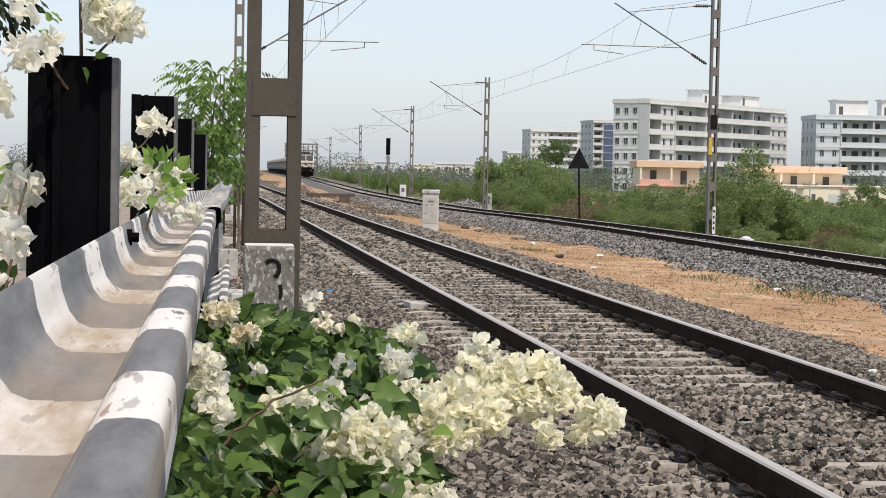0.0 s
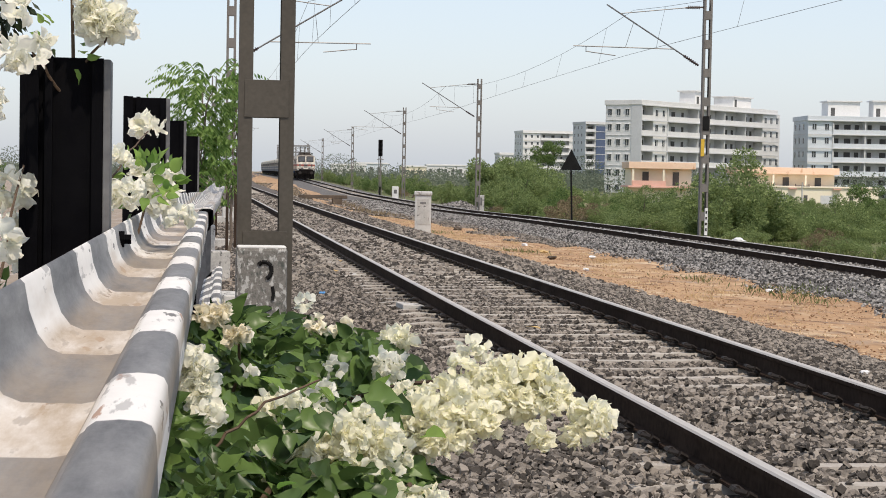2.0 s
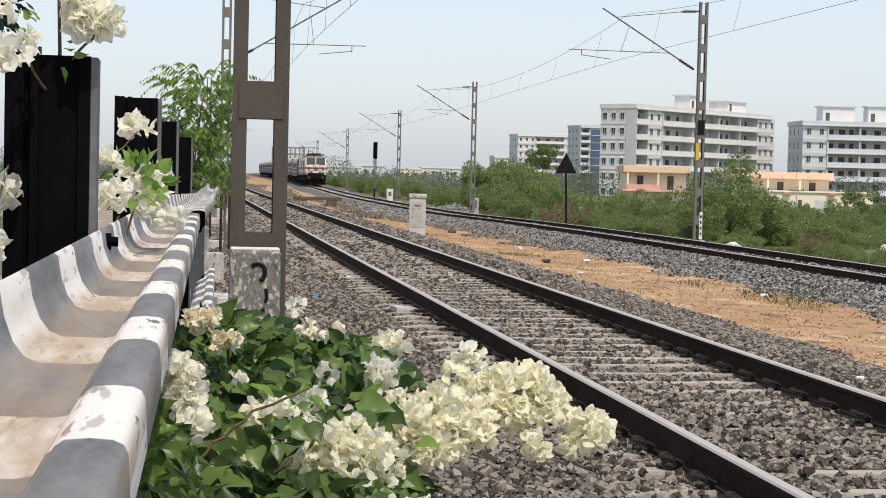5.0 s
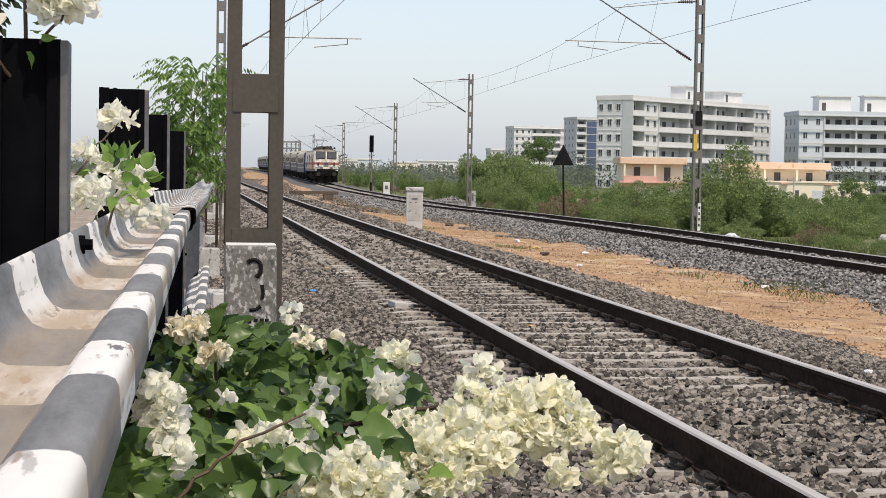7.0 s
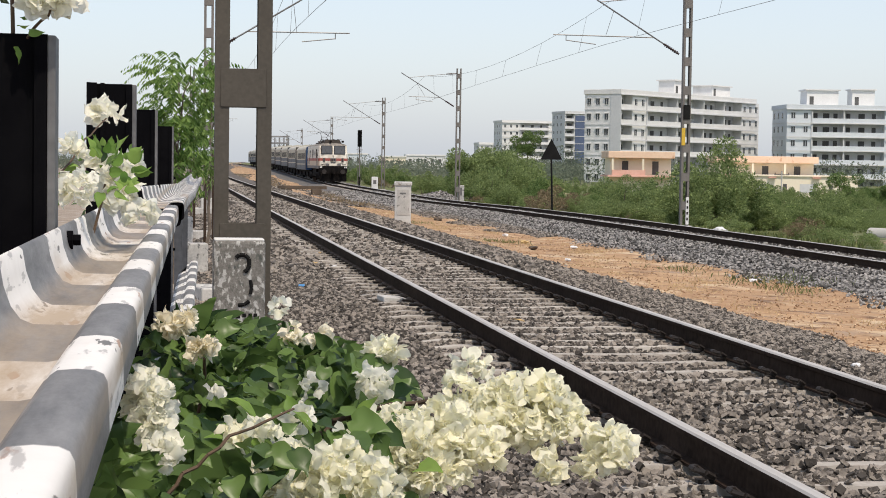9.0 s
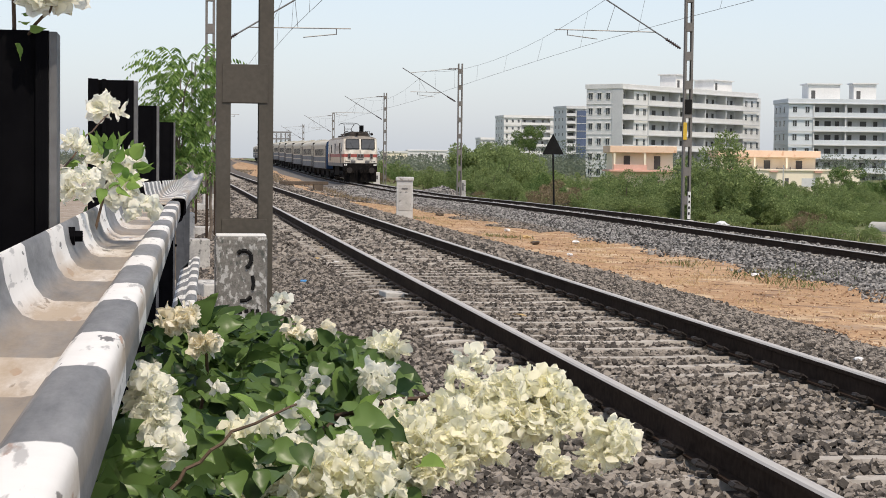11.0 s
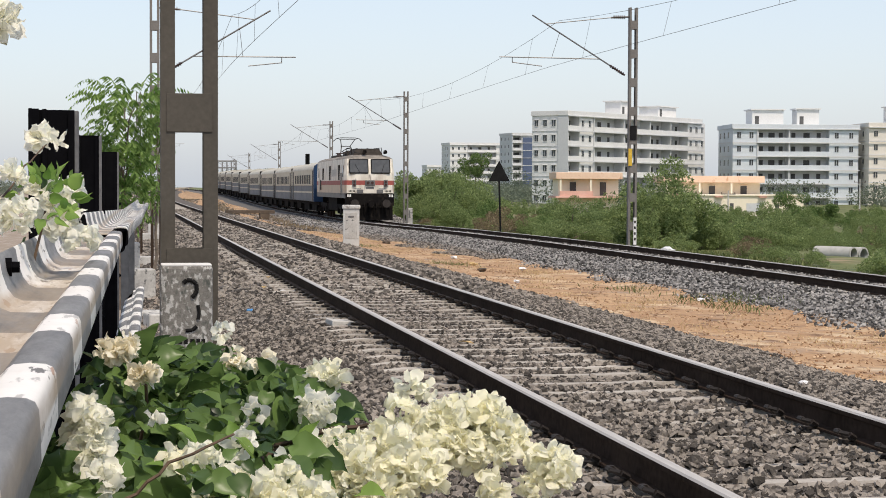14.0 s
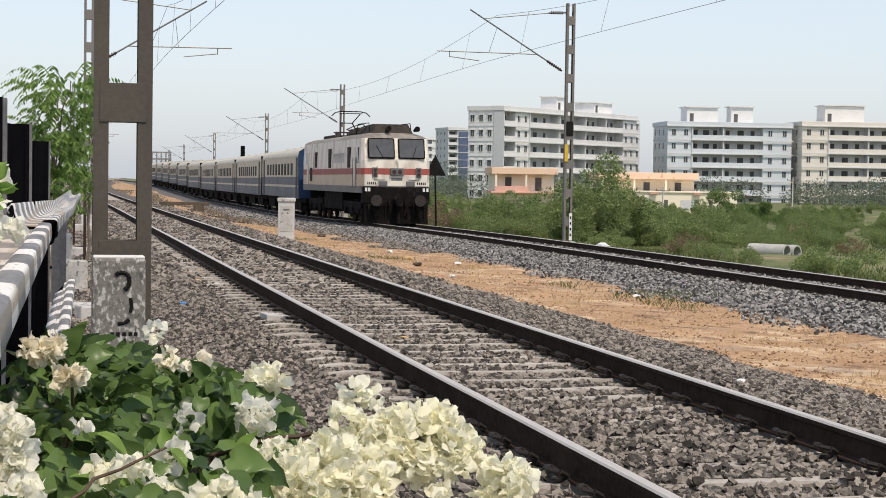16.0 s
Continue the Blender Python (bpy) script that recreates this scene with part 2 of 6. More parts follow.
# ---------------------------------------------------------------- mesh helpers
class Geo:
    """Collects vertices and faces, with a material slot for each face."""

    def __init__(self):
        self.v, self.f, self.m = [], [], []

    def add(self, verts, faces, slot=0):
        o = len(self.v)
        self.v += [tuple(p) for p in verts]
        self.f += [tuple(i + o for i in q) for q in faces]
        self.m += [slot] * len(faces)
        return self

    def box(self, x0, y0, z0, x1, y1, z1, slot=0, cut=0.):
        if not cut:
            v = [(x, y, z) for z in (z0, z1) for y in (y0, y1) for x in (x0, x1)]
            return self.add(v, [(0, 2, 3, 1), (4, 5, 7, 6), (0, 1, 5, 4), (2, 6, 7, 3), (0, 4, 6, 2), (1, 3, 7, 5)], slot)
        bm = bmesh.new()
        bmesh.ops.create_cube(bm, size=1, matrix=Matrix.Translation(((x0 + x1) / 2, (y0 + y1) / 2, (z0 + z1) / 2)) @ Matrix.Diagonal((x1 - x0, y1 - y0, z1 - z0, 1)))
        bmesh.ops.bevel(bm, geom=bm.edges[:], offset=cut, segments=2, affect="EDGES", profile=.5)
        bm.verts.index_update()
        self.add([p.co[:] for p in bm.verts], [[p.index for p in q.verts] for q in bm.faces], slot)
        bm.free()
        return self

    def tube(self, a, b, r0, r1=None, n=8, slot=0, caps=True):
        a, b = Vector(a), Vector(b)
        r1 = r0 if r1 is None else r1
        w = (b - a).normalized()
        u = w.cross(Vector((0, 0, 1)) if abs(w.z) < .9 else Vector((1, 0, 0))).normalized()
        t = w.cross(u)
        ring = [(math.cos(2 * math.pi * i / n), math.sin(2 * math.pi * i / n)) for i in range(n)]
        v = [a + (u * c + t * s) * r0 for c, s in ring] + [b + (u * c + t * s) * r1 for c, s in ring]
        f = [(i, (i + 1) % n, n + (i + 1) % n, n + i) for i in range(n)]
        if caps:
            f += [tuple(range(n - 1, -1, -1)), tuple(range(n, 2 * n))]
        return self.add(v, f, slot)

    def line(self, pts, r, n=6, slot=0):
        for a, b in zip(pts, pts[1:]):
            self.tube(a, b, r, n=n, slot=slot)
        return self

    def sweep(self, profile, frames, slot=0, closed=True, caps=True):
        """A profile of (across, up) carried along frames of (x, y, z, side_x, side_y)."""
        n, o = len(profile), []
        for x, y, z, sx, sy in frames:
            o += [(x + p * sx, y + p * sy, z + q) for p, q in profile]
        k = n if closed else n - 1
        f = [(j * n + i, j * n + (i + 1) % n, (j + 1) * n + (i + 1) % n, (j + 1) * n + i) for j in range(len(frames) - 1) for i in range(k)]
        if caps and closed:
            f += [tuple(range(n)), tuple(range(len(frames) * n - 1, len(frames) * n - n - 1, -1))]
        return self.add(o, f, slot)

    def ob(self, name, mats, parent=None, label="", smooth=False, m=None):
        me = bpy.data.meshes.new(name)
        me.from_pydata(self.v, [], self.f)
        for mat in mats if isinstance(mats, (list, tuple)) else [mats]:
            me.materials.append(mat)
        me.polygons.foreach_set("material_index", self.m)
        if smooth:
            me.polygons.foreach_set("use_smooth", [True] * len(self.f))
            me.set_sharp_from_angle(angle=radians(40))
        me.update()
        ob = new(name, me)
        if parent:
            ob.parent = parent
        if m is not None:
            ob.matrix_basis = m
        return tagged(ob, label)


def thing(name, label, category, group="", kind="", at=None):
    ob = tagged(new(name), label, category, group, kind)
    if at is not None:
        ob.matrix_basis = at
    return ob


def mesh_np(name, verts, faces, mats, slots=None):
    me = bpy.data.meshes.new(name)
    me.from_pydata(verts.tolist() if hasattr(verts, "tolist") else verts, [], faces.tolist() if hasattr(faces, "tolist") else faces)
    for mat in mats:
        me.materials.append(mat)
    if slots is not None:
        me.polygons.foreach_set("material_index", slots)
    me.update()
    return me


# ---------------------------------------------------------------- the lie of the land
def smooth_table(ys, vs, width):
    grid = np.arange(-80, 1500, 2.)
    v = np.interp(grid, ys, vs)
    k = np.hanning(width)
    k /= k.sum()
    pad = np.pad(v, width, mode="edge")
    return grid, np.convolve(pad, k, "same")[width:-width]


FAR_X = smooth_table([-80, 60, 80, 90, 102, 113, 126, 138, 148, 165, 183, 212, 241, 269, 313, 445, 648, 1050, 1500], [14.8, 14.82, 14.86, 14.88, 14.98, 15.18, 15.44, 15.65, 15.84, 16.18, 16.5, 16.9, 17.31, 17.71, 18.41, 20.54, 23.76, 30.74, 38.5], 9)
FAR_Z = smooth_table([-80, 60, 80, 90, 102, 126, 183, 212, 241, 269, 313, 445, 1500], [-.45, -.46, -.55, -.63, -.73, -.80, -.83, -.70, -.52, -.32, -.06, .15, .35], 9)


def near_x(y):
    d = np.clip(np.asarray(y, float) - 100, 0, 350)
    return 3.53 + 5.7e-5 * d * d + .04 * np.clip(np.asarray(y, float) - 450, 0, None)


def far_x(y):
    return np.interp(y, *FAR_X)


def far_z(y):
    return np.interp(y, *FAR_Z)


def ground_z(x, y):
    """Height of the land: two ballast banks, a low dirt strip between, a verge on the left, falling scrub on the right."""
    x, y = np.asarray(x, float), np.asarray(y, float)
    u = x - near_x(y)
    w = x - far_x(y)
    fz = far_z(y)
    near = np.interp(u, [-9, -5, -3.6, -2.2, -1.7, 1.9, 3.0, 4.3, 5.0], [-.75, -.5, -.42, -.30, -.225, -.225, -.42, -.68, -.70])
    far = fz + np.interp(w, [-4.2, -3.4, -2.3, -1.7, 1.9, 2.9, 4.2, 7, 14, 30, 80], [-.32, -.27, -.20, -.19, -.19, -.28, -.45, -.75, -1.0, -1.4, -2.2])
    k = np.clip((x - near_x(y) - 4.2) / np.maximum(far_x(y) - near_x(y) - 8.2, .5), 0, 1)
    k = k * k * (3 - 2 * k)
    return near * (1 - k) + far * k


# ---------------------------------------------------------------- ground, one sheet to the horizon
def build_ground():
    near_cols = [-400, -200, -90, -45, -25, -16, -11, -8, -6, -5, -4.2, -3.6, -3.1, -2.6, -2.2, -1.8, -1.2, -.6, 0, .6, 1.2, 1.8, 2.3, 2.8, 3.3, 3.7, 4.1]
    mid = [i / 10 for i in range(1, 10)]
    far_cols = [-4.0, -3.5, -3.0, -2.5, -2.0, -1.5, -.8, 0, .8, 1.5, 2.0, 2.5, 3.0, 3.6, 4.2, 5, 6, 7.5, 9.5, 12, 15, 20, 26, 34, 45, 60, 90, 140, 220, 400, 900]
    ys = [-14 + .5 * i for i in range(150)]
    step = .6
    while ys[-1] < 2500:
        step *= 1.045
        ys.append(ys[-1] + step)
    rows, slots = [], []
    rng = random.Random(4)
    for y in ys:
        nx, fx = float(near_x(y)), float(far_x(y))
        row = []
        for c in near_cols:
            row.append((nx + c, 0))
        a, b = nx + 4.1, fx - 4.0
        row += [(a + (b - a) * k, 1) for k in mid]
        row += [(fx + c, 2) for c in far_cols]
        out = []
        for i, (x, part_of) in enumerate(row):
            jig = .12 if y < 80 else .3
            x += rng.uniform(-jig, jig)
            z = float(ground_z(x, y)) - (.004 if abs(x - nx) < 1.5 else 0) + .03 * noise.noise((x * .7, y * .7, 0)) + .012 * noise.noise((x * 3, y * 3, 5))
            if x - nx < -12 or x - fx > 9:
                z += .25 * noise.noise((x * .09, y * .09, 2))
            out.append((x, y, z))
        rows.append(out)
    n = len(rows[0])
    g = Geo()
    g.v = [p for r in rows for p in r]
    for j in range(len(rows) - 1):
        for i in range(n - 1):
            g.f.append((j * n + i, j * n + i + 1, (j + 1) * n + i + 1, (j + 1) * n + i))
            if i < len(near_cols):
                u = near_cols[i]
                g.m.append(0 if u < -2.7 else (1 if u < 3.6 else 2))
            elif i < len(near_cols) + len(mid):
                k = i - len(near_cols)
                g.m.append(2)
            else:
                u = far_cols[i - len(near_cols) - len(mid)]
                g.m.append(2 if u < -3.6 else (3 if u < 3.4 else 4))
    verge = stain(material("gravelly_soil", (.20, .155, .115), (.40, .33, .26), .95, fine=14, coarse=1.1, bump=.6, bump_size=22), (.42, .37, .32), 2.2, .55)
    dirt = stain(stain(stain(material("orange_dirt", (.30, .165, .08), (.54, .36, .20), .95, fine=11, coarse=.7, bump=.5, bump_size=14), (.60, .46, .30), 1.1, .52, .14), (.17, .095, .05), 1.7, .56, .12), (.33, .25, .185), .8, .60, .14)
    stain(dirt, (.16, .09, .05), 5.5, .585, .1, amount=.8)
    scrub = stain(stain(material("scrub_ground", (.075, .10, .03), (.19, .20, .075), .95, fine=5, coarse=.35, bump=.6, bump_size=7), (.30, .23, .14), .22, .57, .12), (.05, .085, .022), .5, .52, .15)
    ob = g.ob("ground", [verge, M["bed"], dirt, M["bed_far"], scrub], smooth=True)
    tagged(ob, "gravelly soil, orange dirt strip and green scrub land", "ground", kind="structure")


build_ground()


def fast_mesh(name, v, quads, mat):
    me = bpy.data.meshes.new(name)
    me.vertices.add(len(v))
    me.vertices.foreach_set("co", np.ascontiguousarray(v, np.float32).ravel())
    me.loops.add(quads.size)
    me.loops.foreach_set("vertex_index", np.ascontiguousarray(quads, np.int32).ravel())
    me.polygons.add(len(quads))
    me.polygons.foreach_set("loop_start", np.arange(0, quads.size, quads.shape[1], dtype=np.int32))
    me.polygons.foreach_set("use_smooth", np.zeros(len(quads), bool))
    me.materials.append(mat)
    me.update(calc_edges=True)
    me.validate()
    return me


CUBE = np.array([(x, y, z) for z in (-1, 1) for y in (-1, 1) for x in (-1, 1)], float)
CUBE_F = np.array([(0, 2, 3, 1), (4, 5, 7, 6), (0, 1, 5, 4), (2, 6, 7, 3), (0, 4, 6, 2), (1, 3, 7, 5)])


def stones(name, pos, size, mat, label, rng):
    """Crushed angular stones, one mesh."""
    n = len(pos)
    v = np.repeat(CUBE[None] * .5, n, 0) * rng.uniform(.6, 1.25, (n, 1, 3)) * np.array([1.15, 1., .72]) * rng.uniform(.5, 1., (n, 8, 3))
    v *= (size * rng.uniform(.6, 1.35, n))[:, None, None]
    a, b, c = rng.uniform(0, 2 * np.pi, n), rng.uniform(-.7, .7, n), rng.uniform(-.7, .7, n)

    def turn(p, q, ang):
        co, si = np.cos(ang)[:, None], np.sin(ang)[:, None]
        v[:, :, p], v[:, :, q] = v[:, :, p] * co - v[:, :, q] * si, v[:, :, p] * si + v[:, :, q] * co
    turn(1, 2, b), turn(0, 2, c), turn(0, 1, a)
    v += pos[:, None, :]
    f = (CUBE_F[None, 1:] + 8 * np.arange(n)[:, None, None]).reshape(-1, 4)
    ob = new(name, fast_mesh(name, v.reshape(-1, 3), f, mat))
    return tagged(ob, label, "gravel", kind="stuff")


def scatter_near(n, y0, y1, size, rng, cover):
    y = y0 + (y1 - y0) * rng.random(n)
    u = rng.uniform(-3.3, 4.3, n)
    edge = 3.55 + .35 * np.sin(y * 1.3) + .25 * np.sin(y * 3.1 + 1)
    keep = u < edge + rng.normal(0, .15, n)
    keep &= rng.random(n) < np.interp(u, [-3.3, -2.4], [.45, 1])
    keep &= (np.abs(np.abs(u) - .872) > .085)
    ph = np.abs((y / .6 + .5) % 1 - .5) * .6
    patch = .5 + .5 * np.sin(y * .9 + 1.5 * np.sin(u * 1.7 + y * .31)) * np.sin(u * 2.3 + y * .53)
    on = (np.abs(u) < 1.38) & (ph < .090)
    keep &= ~on | (rng.random(n) < cover * patch ** 2 * np.interp(y, [8.5, 11, 13.5, 16.5], [24., 14., 4., .35]))
    u, y = u[keep], y[keep]
    x = near_x(y) + u
    z = ground_z(x, y) + rng.uniform(-.01, .022, len(y))
    z[np.abs(u) < 1.4] += .006
    z[(np.abs(u) < 1.38) & (np.abs((y / .6 + .5) % 1 - .5) * .6 < .09)] += .03
    return np.stack([x, y, z], 1)


rng = np.random.default_rng(3)
stones("ballast_stones", scatter_near(128000, 6.2, 26, .05, rng, .2), .043, M["stone"], "grey brown crushed ballast stones round the sleepers", rng)
stones("ballast_stones", scatter_near(26000, 26, 62, .06, rng, .3), .08, M["stone"], "grey brown crushed ballast stones along the track", rng)


stones("ballast_stones", scatter_near(20000, -11, 6.3, .05, rng, .3), .07, M["stone"], "grey brown ballast stones beside the rails", rng)
stones("ballast_stones", scatter_near(12000, 62, 120, .06, rng, .3), .11, M["stone"], "grey brown ballast stones further along the track", rng)


def scatter_far(n, y0, y1, rng):
    y = y0 + (y1 - y0) * rng.random(n) ** 1.3
    w = rng.uniform(-4.2, 3.6, n)
    keep = (np.abs(np.abs(w) - .872) > .09) & (w > -3.75 + .3 * np.sin(y * .9) + rng.normal(0, .15, n))
    y, w = y[keep], w[keep]
    x = far_x(y) + w
    return np.stack([x, y, ground_z(x, y) + rng.uniform(-.01, .03, len(y))], 1)


stones("ballast_stones", scatter_far(20000, 78, 150, rng), .095, M["stone_fresh"], "grey ballast further along the far track", rng)
n = 30000
sy = 52 + 110 * rng.random(n) ** 1.4
k = rng.random(n) ** 1.5
patchy = .5 + .5 * np.sin(sy * .55 + 1.8 * np.sin(sy * .21)) * np.cos(k * 5 + sy * .13)
ok = patchy > k * np.interp(sy, [52, 64, 80, 160], [3., 1.7, 1.35, 1.1])
sy, k = sy[ok], k[ok]
sx = far_x(sy) - 3.5 - k * (far_x(sy) - near_x(sy) - 7.4)
stones("ballast_stones", np.stack([sx, sy, ground_z(sx, sy) + rng.uniform(0, .02, len(sy))], 1), .075, M["stone"], "spilled ballast stones thinning out over the dirt", rng)
stones("ballast_stones", scatter_far(52000, 15, 80, rng), .06, M["stone_fresh"], "clean grey crushed ballast on the bank of the far track", rng)


def heap(x, y, r, h, n):
    """A low pile of tipped ballast."""
    a, k = rng.uniform(0, 2 * np.pi, n), np.sqrt(rng.random(n))
    px, py = x + r * k * np.cos(a), y + 1.4 * r * k * np.sin(a)
    stones("ballast_heap", np.stack([px, py, ground_z(px, py) + h * np.clip(1 - k, 0, 1) ** .8 * (.85 + .3 * rng.random(n))], 1), .13, M["stone_fresh"], "low heap of tipped grey ballast", rng)


heap(10.6, 106, .95, .45, 1300)
heap(18.6, 125.5, 1.5, .5, 1500)


# ---------------------------------------------------------------- tracks
RAIL = [(-.068, -.172), (.068, -.172), (.066, -.158), (.012, -.145), (.010, -.05), (.034, -.038), (.035, -.012), (.026, -.001), (-.026, -.001), (-.035, -.012), (-.034, -.038), (-.010, -.05), (-.012, -.145), (-.066, -.158)]


def frames_along(fx, fz, y0, y1, step, off=0.):
    out = []
    for y in np.arange(y0, y1 + step * .5, step):
        s = (float(fx(y + .5)) - float(fx(y - .5)))
        k = math.hypot(1, s)
        out.append((float(fx(y)) + off / k, float(y) - off * s / k, float(fz(y)), 1 / k, -s / k))
    return out


def sleeper_mesh(detail=True):
    g = Geo()
    for s in (-1, 1):
        prof = [(-.115, -.2), (.115, -.2), (.07, 0), (-.07, 0)]
        ring = [(0.0, -.014, .85), (.30, -.014, .9), (.62, -.004, 1.), (1.18, 0, 1.), (1.37, -.02, .97)]
        v = [(s * a, p * k, q + d if q == 0 else q) for a, d, k in ring for p, q in prof]
        f = [(j * 4 + i, j * 4 + (i + 1) % 4, j * 4 + 4 + (i + 1) % 4, j * 4 + 4 + i) for j in range(len(ring) - 1) for i in range(4)]
        f.append((len(v) - 4, len(v) - 3, len(v) - 2, len(v) - 1))
        if s < 0:
            f = [q[::-1] for q in f]
        g.add(v, f)
    return g


def clip_mesh():
    g = Geo()
    pts = [(.05, -.06, .015), (.10, -.07, .05), (.135, -.03, .055), (.135, .03, .055), (.10, .07, .05), (.06, .05, .03), (.075, 0, .02)]
    g.line([(1.15 * a + .01, 1.25 * b, 1.3 * c) for a, b, c in pts], .015, n=5)
    g.box(.03, -.035, -.002, .15, .035, .022)
    return g


def build_track(label, fx, fz, y_end, s0, n_parts, n_joined, clips):
    track = thing("railway_track", label, "railway track", kind="structure")
    for off in (-.872, .872):
        fr = frames_along(fx, fz, -12, 100, 2., off) + frames_along(fx, fz, 104, y_end, 6., off)
        g = Geo().sweep(RAIL, fr)
        k = len(RAIL)
        for i in range(len(g.f) - 2):
            # Painted sheen on the head's top and its camera-side corner.
            if i % k in (7, 8):
                g.m[i] = 1
        rail = g.ob("rail", [M["rail_side"], M["rail_head"]], track, "rusty steel rail, worn head with painted sky sheen")
    base = sleeper_mesh().ob("sleeper", M["sleeper"], track)
    joined = Geo()
    ring = sleeper_mesh()
    clip = None
    for i in range(n_parts + n_joined):
        y = s0 + .6 * i
        x, z = float(fx(y)), float(fz(y)) - .176
        turn = math.atan(float(fx(y + .5)) - float(fx(y - .5)))
        m = Matrix.Translation((x, y, z)) @ Matrix.Rotation(-turn, 4, "Z")
        if i < n_parts:
            ob = base if i == 0 else new("sleeper", base.data)
            ob.parent = track
            ob.matrix_basis = m @ pose(random.uniform(-.02, .02), random.uniform(-.012, .012), random.uniform(-.012, .004), 0, 0, random.uniform(-.4, .4))
        else:
            joined.add([m @ Vector(p) for p in ring.v], ring.f)
        if i < clips:
            for off in (-.872, .872):
                for side in (-1, 1):
                    mm = m @ Matrix.Translation((off, 0, .0)) @ Matrix.Rotation(math.pi if side < 0 else 0, 4, "Z")
                    if clip is None:
                        clip = clip_mesh().ob("rail_clip", M["clip"], track)
                        ob = clip
                    else:
                        ob = new("rail_clip", clip.data)
                    ob.parent = track
                    ob.matrix_basis = mm
    if joined.v:
        tagged(joined.ob("far_sleepers", M["sleeper"], track), "concrete sleepers further along", kind="stuff")
    return track


build_track("broad gauge railway track on concrete sleepers in grey ballast", near_x, lambda y: 0., 700, -10.2, 204, 260, 94)
build_track("second railway track on a bank of clean ballast", far_x, far_z, 800, 12, 150, 260, 0)


# ---------------------------------------------------------------- masts and wires
def mast(label, x, y, z, height, width, depth, arm, brown=False, first=.9, period=1.0, batten=.3, flange=.075, muff=(.42, .45, .5), long_reach=True):
    """A mast of two channels joined by batten plates, with a cantilever arm (arm = +1 to the right, -1 to the left)."""
    mat = M["mast_brown"] if brown else M["mast"]
    ob = thing("railway_mast", label, "mast", "overhead line masts", at=Matrix.Translation((x, y, z)))
    for s in (-1, 1):
        a = s * width / 2
        b = a - s * flange
        t, d = .012, depth / 2
        c = [(a, -d), (b, -d), (b, -d + t), (a - s * t, -d + t), (a - s * t, d - t), (b, d - t), (b, d), (a, d)]
        n = len(c)
        g = Geo().add([(*q, 0) for q in c] + [(*q, height) for q in c], [(i, (i + 1) % n, n + (i + 1) % n, n + i) for i in range(n)] + [tuple(range(n - 1, -1, -1)), tuple(range(n, 2 * n))])
        g.ob("channel", mat, ob)
    zz = first
    while zz < height:
        for yy in (-depth / 2 - .012, depth / 2 + .002):
            Geo().box(-width / 2 + flange * .4, yy, zz, width / 2 - flange * .4, yy + .01, min(zz + batten, height), cut=.002).ob("batten", mat, ob)
        zz += period
    w, d, h = muff
    if h:
        Geo().box(-w / 2, -d / 2, -.4, w / 2, d / 2, h, cut=.03).ob("footing", M["block"] if brown else M["concrete"], ob, "weathered concrete footing")
    if arm:
        # bracket tube, stay and register arm hang at fixed drops below the mast's top
        T = height
        ax = arm * width / 2
        reach = (4.75 if arm < 0 else 4.4) if long_reach else 3.1
        foot, tip = Vector((ax, 0, T - 2.43)), Vector((arm * 3.6, 0, T - .33))
        Geo().tube(foot.lerp(tip, .2), tip, .026, n=7).ob("bracket_tube", M["galv"], ob)
        ins = Geo().tube(foot.lerp(tip, .04), foot.lerp(tip, .2), .035, n=8)
        for q in range(7):
            ins.tube(foot.lerp(tip, .06 + q * .02), foot.lerp(tip, .066 + q * .02), .062, n=8)
        ins.ob("insulator", M["porcelain"], ob, "brown ribbed insulator")
        ins = Geo().tube((ax, 0, T - .32), (arm * .8, 0, T - .36), .03, n=8)
        for q in range(6):
            ins.tube((arm * (.3 + q * .075), 0, T - .335), (arm * (.325 + q * .075), 0, T - .336), .06, n=8)
        ins.ob("insulator", M["porcelain"], ob, "brown ribbed insulator")
        Geo().tube((arm * .8, 0, T - .36), foot.lerp(tip, .86), .018, n=6).ob("stay_tube", M["galv"], ob)
        r0 = foot.lerp(tip, .30)
        reg = Geo().tube(r0, (arm * reach, 0, T - 1.78), .02, n=6)
        reg.tube((arm * (reach - .45), 0, T - 1.78), (arm * (reach - .45), 0, T - 1.98), .015, n=5)
        reg.tube((arm * (reach - .45), 0, T - 1.96), (arm * (reach - 1.5), 0, T - 2.08), .017, n=6)
        reg.ob("register_arm", M["galv"], ob)
        Geo().tube(foot.lerp(tip, .72), (arm * (r0.x * arm * .45 + reach * .5), 0, T - 1.78), .008, n=5).ob("hanger_wire", M["wire"], ob)
    return ob


FAR_MASTS = [9, 61, 110.5, 159, 224, 292, 345]
NEAR_MASTS = [17.3, 57, 112, 166, 220, 290]


def far_top(y):
    return float(np.interp(y, [61, 110, 159, 224, 292, 345], [7.62, 7.25, 7.13, 6.9, 6.73, 6.5]))


def near_top(y):
    return float(np.interp(y, [57, 290], [7.2, 6.7]))


